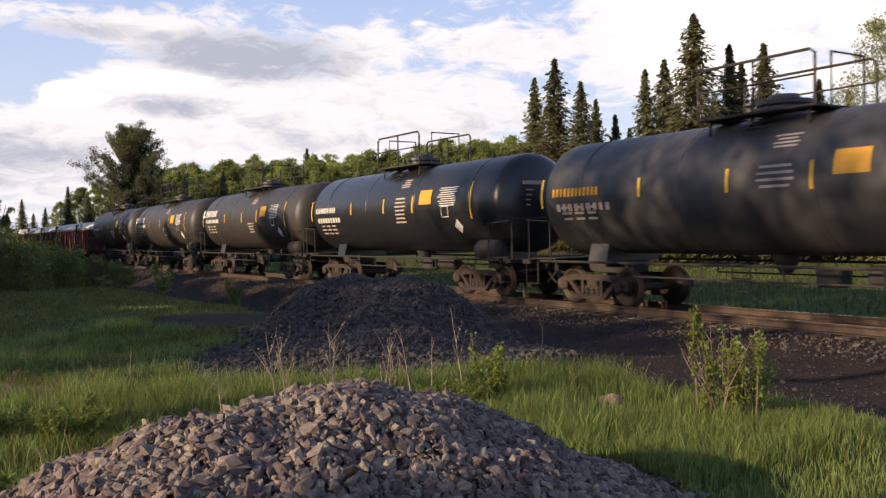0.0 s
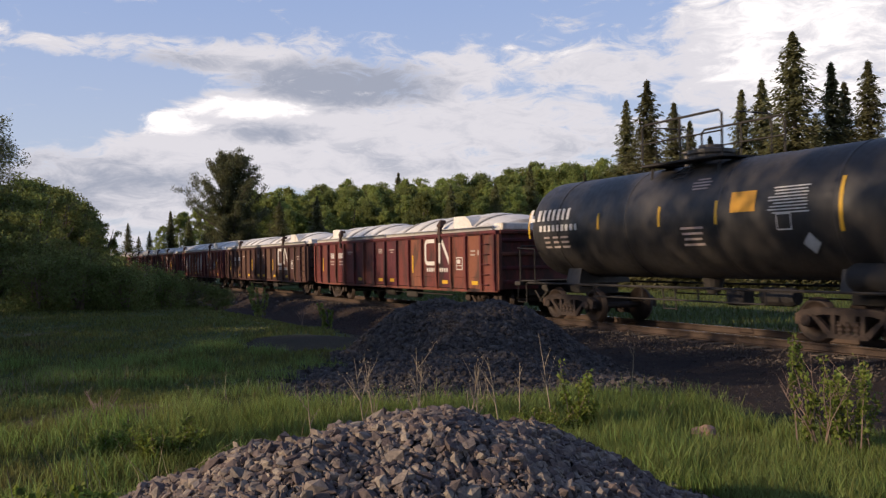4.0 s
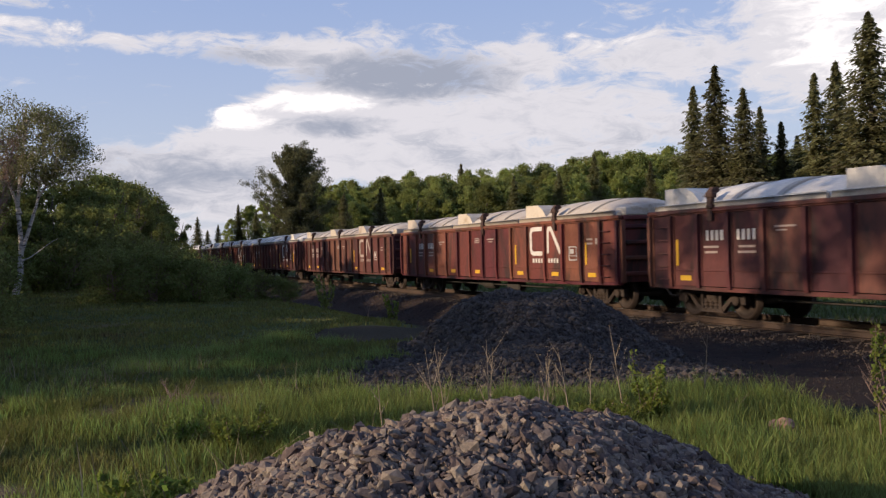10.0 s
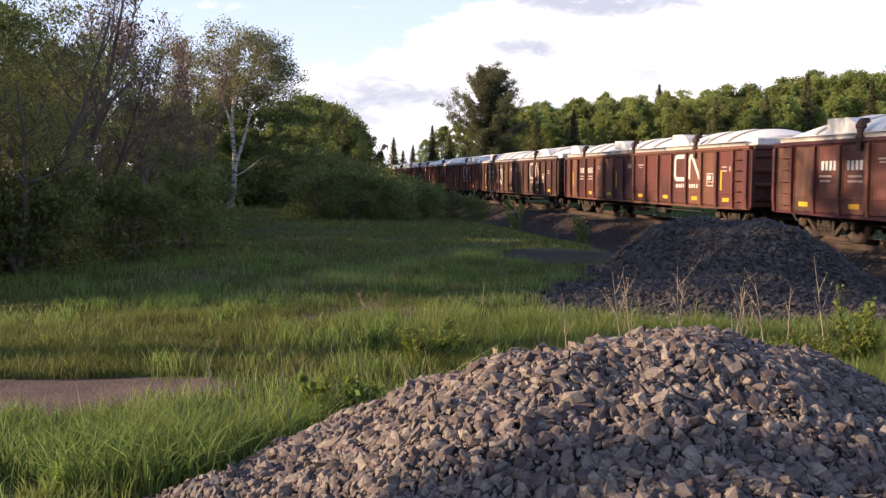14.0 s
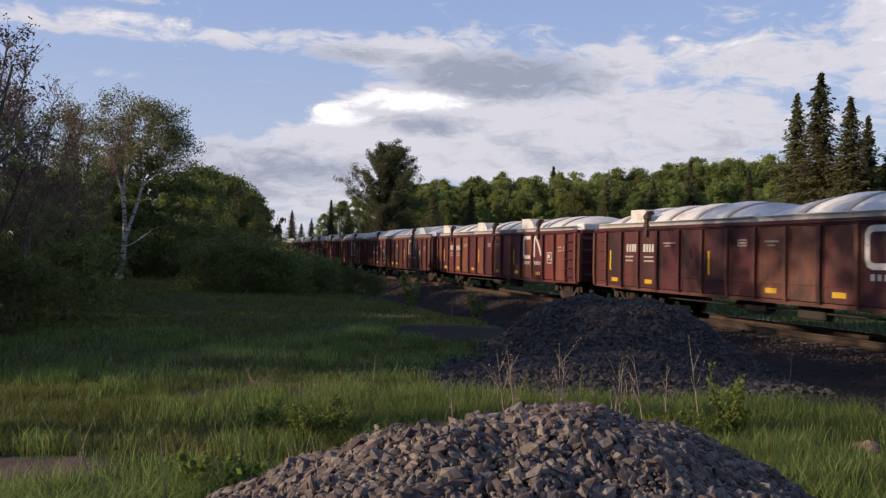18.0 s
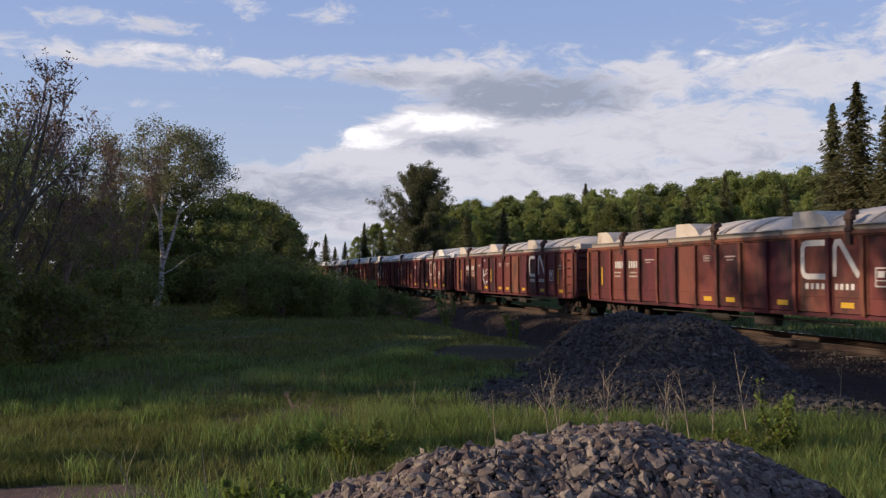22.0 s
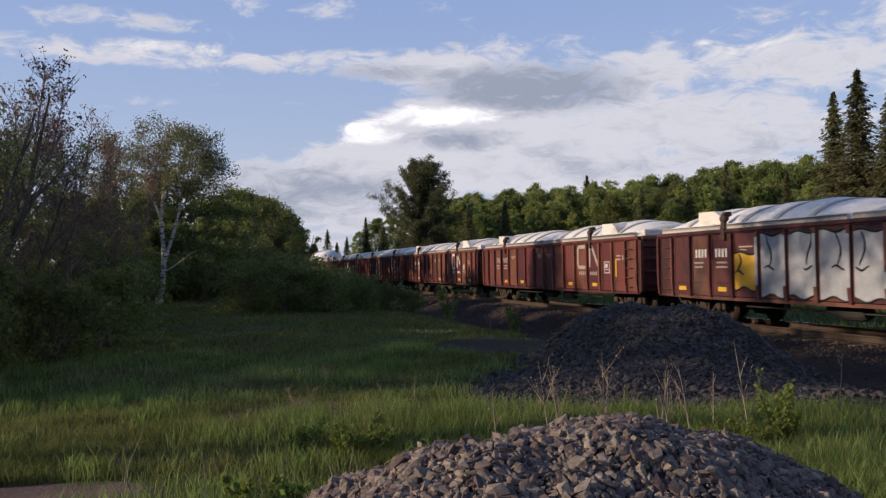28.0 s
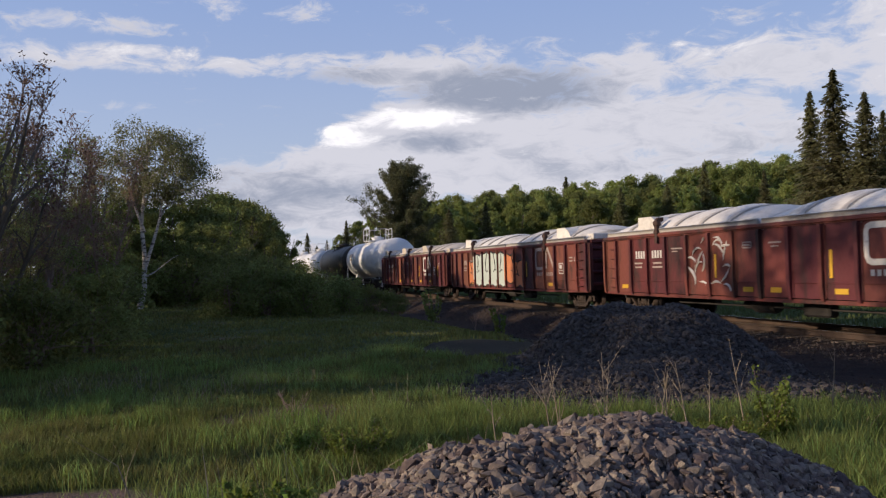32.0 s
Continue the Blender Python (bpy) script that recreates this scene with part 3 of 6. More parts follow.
def make_pile(label, cones, spread, count, size, seed, mats, near, floor):
    rng = np.random.default_rng(seed)
    x0, x1, y0, y1 = spread
    pile = tagged(new("gravel_pile"), label, "gravel pile", "gravel piles")
    n = 90
    gx, gy = np.meshgrid(np.linspace(x0, x1, n), np.linspace(y0, y1, n))
    gz = pile_height(cones, gx, gy) - size * 0.35
    gz = np.where(gz > -0.1, gz + floor, height(gx, gy) - 0.25)
    i = (np.arange(n - 1)[:, None] * n + np.arange(n - 1)[None]).ravel()
    tris = np.concatenate([np.stack([i, i + 1, i + n + 1], 1), np.stack([i, i + n + 1, i + n], 1)])
    base = soup("core", np.stack([gx, gy, gz], -1).reshape(-1, 3), tris, CORE)
    put("core", base, None, pile, "dark fines between the stones")
    k = count * 4
    px, py = rng.uniform(x0, x1, k), rng.uniform(y0, y1, k)
    pz = pile_height(cones, px, py)
    keep = (pz > -0.03) | ((pz > -0.1) & (rng.random(k) < 0.15))
    px, py, pz = px[keep][:count], py[keep][:count], np.maximum(pz[keep][:count], height(px[keep][:count], py[keep][:count]) - floor)
    s = size * np.exp(rng.normal(0, 0.5, len(px))).clip(0.4, 2.6)
    places = np.stack([px, py, pz + floor + s * rng.uniform(-0.12, 0.16, len(px))], 1)
    order = np.argsort((px - near[0]) ** 2 + (py - near[1]) ** 2 - 2.0 * pz - 12 * s)
    first, rest = order[:300], order[300:]
    e = 0.06
    slope = np.stack([pile_height(cones, px - e, py) - pile_height(cones, px + e, py), pile_height(cones, px, py - e) - pile_height(cones, px, py + e), np.full(len(px), 2 * e)], 1)
    slope /= np.linalg.norm(slope, axis=1)[:, None]
    put("crushed_stone", scatter("crushed_stone", places[rest], s[rest], rng, mats[0], 0.85, 14, slope[rest], 0.5), None, pile)["kind"] = "stuff"
    lie = laid(rng, len(px), slope, 0.35)
    shapes = []
    for q in range(8):
        v, t = stone_shape(rng)
        shapes.append(soup("stone", v, t, mats[1]))
    for j in first:
        ob = put("stone", shapes[int(rng.integers(8))], None, pile)
        ob.matrix_basis = Matrix.LocRotScale(places[j], Matrix(lie[j].tolist()).to_quaternion(), Vector((1, 1, 1)) * s[j])


def piles():
    make_pile("pile of sunlit grey-brown crushed stone in the grass", NEAR_PILE, (-1.3, 5.2, 0.3, 6.2), 60000, 0.04, 3, (STONE, STONE_PIECE), (2.2, 3.6), 0.0)
    make_pile("long pile of dark blue-grey crushed stone beside the track", FAR_PILE, (3.0, 10.8, 8.2, 16.6), 44000, 0.055, 4, (STONE_DARK, STONE_DARK_PIECE), (5.5, 10.5), -0.08)


NEAR_PILE = [(1.93, 3.91, 0.92, 1.35, 0.98, 1.06), (2.41, 3.9, 0.63, 1.41, 0.96, 0.91), (1.2, 3.82, 0.8, 1.35, 1.08, 0.99), (0.68, 4.36, 0.42, 0.83, 1.03, 1.04), (-0.42, 4.01, 0.17, 0.25, 1.0, 0.92), (1.91, 2.46, 0.32, 1.05, 1.09, 1.02)]
FAR_PILE = [(6.47, 12.99, 1.29, 2.42, 0.68, 0.68), (7.12, 12.42, 1.19, 2.07, 0.8, 0.74), (6.28, 11.96, 0.85, 1.5, 0.86, 1.05), (5.27, 10.45, 0.28, 1.56, 1.39, 1.06)]


# ---- the railway ----
def make_track():
    track = tagged(new("railway_track"), "single railway line of worn rails on weathered wooden ties", "railway track", kind="structure")
    section = [(-0.036, 0), (-0.037, -0.012), (-0.034, -0.035), (-0.009, -0.045), (-0.009, -0.14), (-0.07, -0.155), (-0.07, -0.17),
               (0.07, -0.17), (0.07, -0.155), (0.009, -0.14), (0.009, -0.045), (0.034, -0.035), (0.037, -0.012), (0.036, 0)]
    for side in (-0.755, 0.755):
        g = Geo()
        for k in range(52):
            a = -90 + k * 12
            g.slab([(TRACK_X + side + px, RAIL_Z - 0.002 + pz) for px, pz in section], "y", a, a + 11.995)
        rail = part("rail", g, RAIL, track)
        g = Geo()
        for k in range(52):
            a = -90 + k * 12
            g.box(TRACK_X + side, a + 6, RAIL_Z - 0.001, 0.056, 11.995, 0.006)
        part("rail_head", g, RAIL_TOP, rail, "bright worn running surface")
    return track


def ties(track):
    rng = random.Random(5)
    g = Geo()
    g.box(0, 0, 0, 2.6, 0.23, 0.18, 0.012)
    me = g.mesh("tie")
    me.materials.append(TIE)
    for k in range(290):
        ob = put("tie", me, None, track)
        ob.matrix_basis = pose(TRACK_X + rng.uniform(-0.03, 0.03), -8 + k * 0.54 + rng.uniform(-0.03, 0.03), RAIL_Z - 0.265 + rng.uniform(-0.008, 0.008), 0, 0, rng.uniform(-1.2, 1.2))


def ballast():
    rng = np.random.default_rng(8)
    n = 26000
    x = rng.uniform(11.2, 17.6, n)
    y = -8 + 88 * rng.random(n) ** 1.4
    z = height(x, y)
    s = 0.07 * np.exp(rng.normal(0, 0.3, n))
    m = 16000
    lx, ly = rng.uniform(6.4, 12.2, m), 1.5 + 32 * rng.random(m) ** 1.5
    keep = lx > DIRT_X - 0.2 + 2.6 * step(ly, 17, 27)
    lx, ly = lx[keep], ly[keep]
    ls = 0.03 * np.exp(rng.normal(0, 0.5, len(lx)))
    tagged(put("litter", scatter("litter", np.stack([lx, ly, height(lx, ly)], 1), ls, rng, LITTER, 0.4, 6)), "cinders, pebbles and wood chips strewn on the dark strip", "litter", kind="stuff")
    ob = put("ballast", scatter("ballast", np.stack([x, y, z + s * 0.1], 1), s, rng, BALLAST, kinds=6))
    tagged(ob, "brown ballast stones along the rails", "ballast", kind="stuff")


track = make_track()


# ---- trees and shrubs ----
def limb(rng, start, way, length, r, bend=0.25, lift=0.0, n=5):
    """The points and radii of a wandering branch."""
    p, d = np.array(start, float), np.array(way, float)
    d /= np.linalg.norm(d)
    pts, rs = [p.copy()], [r]
    for i in range(n):
        d = d + rng.normal(0, bend / n ** 0.5, 3) + np.array((0, 0, lift / n))
        d /= np.linalg.norm(d)
        p = p + d * length / n
        pts.append(p.copy())
        rs.append(r * (1 - 0.85 * (i + 1) / n))
    return pts, rs


def cluster(rng, centres, radii, per, size, droop=0.0, stretch=0.8):
    """Leaves thrown about the given centres: centres, long and short half axes."""
    c = np.repeat(centres, per, 0)
    rad = np.repeat(radii, per)[:, None]
    d = unit(rng, len(c)) * (rng.random((len(c), 1)) ** 0.45)
    d[:, 2] *= stretch
    c = c + d * rad
    c[:, 2] -= droop * rng.random(len(c))
    a = unit(rng, len(c))
    b = np.cross(a, unit(rng, len(c)))
    b /= np.linalg.norm(b, axis=1)[:, None] + 1e-9
    s = size * rng.uniform(0.6, 1.3, (len(c), 1))
    return c, a * s, b * s


def broadleaf(rng, h, wide, leaf, bark, leaves=2600, size=0.16, low=0.12, clumps=46, stems=1, airy=1.0, name="tree"):
    """A leafy tree: trunk, limbs and a crown of leaf clumps with gaps. Returns the thing."""
    thing = new(name)
    g = Geo()
    tips = []
    for s in range(stems):
        lean = rng.normal(0, 0.09 if stems == 1 else 0.22, 2)
        pts, rs = limb(rng, (rng.normal(0, 0.12) * (stems > 1), rng.normal(0, 0.12) * (stems > 1), -0.1), (lean[0], lean[1], 1), h * 0.9, h * 0.017 + 0.02, 0.12, 0.2, 8)
        g.tube(pts, rs, 7)
        for i in range(int(13 / stems) + 4):
            k = rng.uniform(low + 0.15, 0.97)
            j = min(int(k * 8), 7)
            p = np.array(pts[j]) * (1 - (k * 8 - j)) + np.array(pts[j + 1]) * (k * 8 - j)
            a = rng.uniform(0, 6.28)
            reach = wide * 0.5 * (0.35 + 0.75 * math.sin(math.pi * min(1, (k - low) / (1 - low)) ** 0.8))
            bp, br = limb(rng, p, (math.cos(a), math.sin(a), rng.uniform(0.3, 1.1)), reach, rs[j] * 0.45, 0.35, 0.35, 4)
            g.tube(bp, br, 5)
            tips += bp[2:]
    part("trunk", g, bark, thing)
    tips = np.array(tips)
    k = rng.random(clumps) ** 0.75
    ang = rng.uniform(0, 6.28, clumps)
    zz = h * (low + (1 - low) * k)
    shape = np.sin(math.pi * np.clip(k * 0.86 + 0.12, 0, 1)) ** 0.65
    rr = wide * 0.5 * shape * np.sqrt(rng.random(clumps)) * rng.uniform(0.75, 1.12, clumps)
    extra = np.stack([rr * np.cos(ang), rr * np.sin(ang), zz], 1)
    centres = np.concatenate([extra, tips[rng.integers(0, len(tips), clumps // 2)]])
    rad = wide * 0.13 * rng.uniform(0.6, 1.5, len(centres)) * airy
    c, u, w = cluster(rng, centres, rad, max(4, leaves // len(centres)), size)
    c[:, 2] = np.maximum(c[:, 2], 0.06)
    put("crown", quads("crown", c, u, w, leaf), None, thing)
    return thing


def spruce(rng, h, wide, mat, name="spruce_tree", dense=1.0, bare=0.04):
    """A conifer: a straight trunk with whorls of drooping boughs of needle sprays."""
    thing = new(name)
    g = Geo()
    g.tube([(0, 0, -0.2), (0.02 * h * rng.normal(), 0, h * 0.5), (0, 0, h)], [h * 0.017 + 0.03, h * 0.011, 0.012], 7)
    cs, us, ws = [], [], []
    z = h * bare
    while z < h * 0.995:
        k = 1 - z / h
        reach = wide * 0.5 * (k ** 0.86) * rng.uniform(0.55, 1.2) + 0.05
        m = int(6 + 5 * k)
        a0 = rng.uniform(0, 6.28)
        for i in range(m):
            a = a0 + 6.28 * i / m + rng.normal(0, 0.2)
            L = reach * rng.uniform(0.45, 1.15)
            d = np.array((math.cos(a), math.sin(a), 0))
            side = np.array((-d[1], d[0], 0))
            if k > 0.25 and i % 3 == 0:
                g.tube([(0, 0, z), tuple(d * L * 0.8 + (0, 0, z - L * 0.25))], [0.03 * k + 0.008, 0.006], 4, False)
            n = max(4, int((7 + 22 * k) * dense))
            f = (np.arange(n) + rng.random(n)) / n
            f = f ** 0.7
            c = d * (f * L)[:, None] + side * rng.normal(0, 0.14 * L, n)[:, None]
            c[:, 2] += z - 0.28 * f * L + 0.10 * (f ** 3) * L + rng.normal(0, 0.10 * (0.4 + k), n)
            s = (0.026 * L + 0.07) * rng.uniform(0.8, 1.5, n)
            yaw = rng.normal(0, 0.7, n)
            u = (d * np.cos(yaw)[:, None] + side * np.sin(yaw)[:, None]) * s[:, None]
            u[:, 2] -= 0.42 * s
            w = np.cross(u, np.array((0, 0, 1.0))) * 0.9 + rng.normal(0, 0.25, (n, 3)) * s[:, None]
            cs.append(c), us.append(u), ws.append(w)
        z += h * 0.0165 * rng.uniform(0.6, 1.4) * (0.55 + 0.75 * k)
    part("trunk", g, BARK, thing)
    put("crown", quads("crown", np.concatenate(cs), np.concatenate(us), np.concatenate(ws), mat), None, thing)
    return thing


def pine(rng, h, wide):
    """A broad old pine: boughs that sweep out and up, each ending in flat fans of needle tufts, under a domed top."""
    thing = new("pine_tree")
    g = Geo()
    trunk, rs = limb(rng, (0, 0, -0.2), (0.02, 0, 1), h * 0.95, 0.34, 0.04, 0, 8)
    g.tube(trunk, rs, 9)
    cs, rad = [], []

    def bough(k, a, reach, rise, thick):
        bp, br = limb(rng, (0, 0, h * 0.95 * k), (math.cos(a), math.sin(a), rise), reach, thick, 0.12, 0.55, 6)
        g.tube(bp, br, 5)
        for q in range(1, 7):
            for m in range(3):
                e = a + rng.normal(0, 0.7)
                tp, tr = limb(rng, bp[q], (math.cos(e), math.sin(e), rng.uniform(0.3, 0.9)), reach * 0.16 * rng.uniform(0.5, 1.2) + 0.15, 0.02, 0.2, 0.4, 3)
                g.tube(tp, [0.02, 0.015, 0.01, 0.006], 3, False)
                cs.extend((tp[2], tp[3]))
                rad.extend((0.42, 0.46))

    turn = 0.0
    for i in range(104):
        k = 0.14 + 0.85 * (i + 0.5) / 104
        turn += 2.4 + rng.normal(0, 0.25)
        reach = wide * 0.5 * float(np.interp(k, (0.16, 0.35, 0.55, 0.75, 0.9, 1.0), (0.85, 0.85, 1.0, 0.86, 0.6, 0.28))) * rng.uniform(0.4, 1.04)
        bough(k, turn, reach, 0.25 + 0.7 * k ** 2, 0.13 * (1.15 - k))
    for a, k, L in ((3.25, 0.5, 0.62), (3.0, 0.44, 0.52)):
        bough(k, a, wide * L, 0.3, 0.13)
    part("trunk", g, BARK, thing)
    c, u, w = cluster(rng, np.array(cs), np.array(rad), 24, 0.11, stretch=0.7)
    u[:, 2] = np.abs(u[:, 2]) * 1.2
    put("crown", quads("crown", c, u, w * 0.55, NEEDLE_PINE), None, thing)
    return thing


def twiggy(rng, h, wide, bark, buds, stems=3, leaves=2600, size=0.038, name="bare_tree"):
    """A tree in bud: many fine rising twigs and a thin mist of small leaves."""
    thing = new(name)
    g = Geo()
    tips = []
    for s in range(stems):
        pts, rs = limb(rng, (rng.normal(0, 0.15), rng.normal(0, 0.15), -0.1), (rng.normal(0, 0.09), rng.normal(0, 0.09), 1), h * rng.uniform(0.8, 1.0), 0.035 + h * 0.005, 0.12, 0.2, 8)
        g.tube(pts, rs, 6)
        for i in range(44):
            k = rng.uniform(0.22, 0.99)
            j = min(int(k * 8), 7)
            p = np.array(pts[j]) * (1 - (k * 8 - j)) + np.array(pts[j + 1]) * (k * 8 - j)
            a = rng.uniform(0, 6.28)
            bp, br = limb(rng, p, (math.cos(a), math.sin(a), rng.uniform(0.7, 1.6)), wide * 0.5 * (1.15 - k) * rng.uniform(0.6, 1.2) + 0.2, 0.012, 0.3, 0.5, 4)
            g.tube(bp, br, 4, False)
            for m in range(4):
                q = bp[int(rng.integers(1, 5))]
                a2 = rng.uniform(0, 6.28)
                tp, tr = limb(rng, q, (math.cos(a2), math.sin(a2), 1.2), 0.5 * rng.uniform(0.5, 1.3), 0.007, 0.3, 0.2, 2)
                g.tube(tp, [0.007, 0.005, 0.003], 3, False)
                tips += tp[1:]
    part("trunk", g, bark, thing)
    tips = np.array(tips)
    c, u, w = cluster(rng, tips[rng.integers(0, len(tips), max(1, leaves // 4))], np.full(max(1, leaves // 4), 0.14), 4, size)
    put("crown", quads("crown", c, u, w, buds), None, thing)
    return thing


def light_crown(rng, thing, stems, centre, half, clumps, leaves, size, leaf, bark, spread=0.42):
    """Pale stems, limbs that run out to the clumps of a rounded, open crown, and its small leaves."""
    g = Geo()
    along = []
    for pts, rs in stems:
        g.tube(pts, rs, 8)
        for p, q in zip(pts[:-1], pts[1:]):
            along += [np.array(p) * (1 - f) + np.array(q) * f for f in (0.0, 0.25, 0.5, 0.75)]
    along = np.array([p for p in along if p[2] > centre[2] - 1.5 * half[2]])
    cs = []
    d = unit(rng, clumps) * (rng.random((clumps, 1)) ** 0.38)
    d[:, 2] = np.where(d[:, 2] < -0.55, d[:, 2] * 0.6, d[:, 2])
    for q in np.array(centre) + d * np.array(half):
        low = along[along[:, 2] < q[2] - 0.25]
        p = low[np.argmin(np.linalg.norm((low - q) * (1, 1, 0.6), axis=1))] if len(low) else along[0]
        mid = (p + q) / 2 + rng.normal(0, 0.12, 3) + (0, 0, 0.12)
        g.tube([p, mid, q], [0.03, 0.018, 0.005], 4, False)
        for m in range(5):
            e = q + unit(rng, 1)[0] * spread * rng.uniform(0.5, 1.1)
            g.tube([mid * 0.4 + q * 0.6, (mid + q) / 2 * 0.3 + e * 0.7, e], [0.009, 0.006, 0.003], 3, False)
            cs.append(e)
        cs.append(q)
    part("trunk", g, bark, thing, "white peeling birch bark with dark scars")
    cs = np.array(cs)
    c, u, w = cluster(rng, cs, rng.uniform(0.55, 1.0, len(cs)) * spread, leaves // len(cs), size, 0.1)
    put("crown", quads("crown", c, u, w, leaf), None, thing)


def birch(rng):
    """The white birch at the meadow's edge, with forked stems and a light, rounded crown."""
    thing = tagged(new("birch_tree"), "white-barked birch with airy pale green spring foliage", "birch tree", "trees along the meadow")
    stems = [([(0, 0, -0.1), (0.2, 0, 0.7), (0.26, 0.1, 1.9), (0.16, 0.1, 3.2), (0.3, 0, 4.6), (0.5, 0.1, 6.5)], [0.13, 0.11, 0.085, 0.07, 0.045, 0.012]),
             ([(0.28, 0.02, 1.6), (0.62, 0.1, 2.7), (0.85, 0.2, 3.5), (1.35, 0.1, 4.4), (1.9, 0.2, 5.4)], [0.07, 0.06, 0.045, 0.03, 0.01]),
             ([(0.8, 0.2, 3.3), (0.95, 0.3, 4.3), (1.15, 0.3, 5.9)], [0.05, 0.04, 0.012]),
             ([(0.27, 0.05, 2.9), (0.0, 0.1, 3.7), (-0.3, 0.2, 4.7), (-0.5, 0.2, 5.6)], [0.06, 0.05, 0.03, 0.01])]
    light_crown(rng, thing, stems, (0.6, 0.2, 5.2), (2.35, 2.1, 1.85), 120, 23000, 0.042, LEAF_BIRCH, BARK_BIRCH)
    dead = Geo()
    bp, br = limb(rng, (0.3, 0.0, 1.25), (1, -0.1, 0.5), 1.5, 0.03, 0.25, -0.1, 5)
    dead.tube(bp, br, 5)
    part("branch", dead, BARK_BIRCH, thing, "bare pale side branch")
    return thing


def slim_birch(rng):
    thing = tagged(new("birch_tree"), "slender leaning birch with thin pale foliage", "birch tree", "trees along the meadow")
    stems = [([(0.9, 0, -0.1), (0.75, 0, 1.2), (0.35, 0, 2.6), (0.15, 0.1, 4.2), (0, 0, 6.6)], [0.1, 0.09, 0.07, 0.045, 0.01]),
             ([(0.3, 0, 2.9), (0.5, 0.1, 4.2), (0.6, 0.1, 5.6)], [0.05, 0.035, 0.01])]
    light_crown(rng, thing, stems, (0.1, 0, 5.2), (1.3, 1.2, 1.8), 50, 9000, 0.042, LEAF_BIRCH, BARK_BIRCH)
    return thing


def place(ob, x, y, size=1.0, turn=0.0, sink=0.0):
    m = Matrix.LocRotScale((x, y, float(height(x, y)) - sink), Euler((0, 0, turn)), (size, size, size))
    ob.matrix_basis = m
    return ob


def again(ob, x, y, size=1.0, turn=0.0):
    """A copy of a tree at another place, size and turn."""
    made = copy_thing(ob, Matrix.Identity(4))
    return place(made, x, y, size, turn)


def polar(az, r):
    return r * math.sin(radians(az)), r * math.cos(radians(az))


def tall(el, r, x, y):
    """How tall a tree at that distance must be to reach an elevation seen from the eye."""
    return 1.58 + r * math.tan(radians(el)) - float(height(x, y))


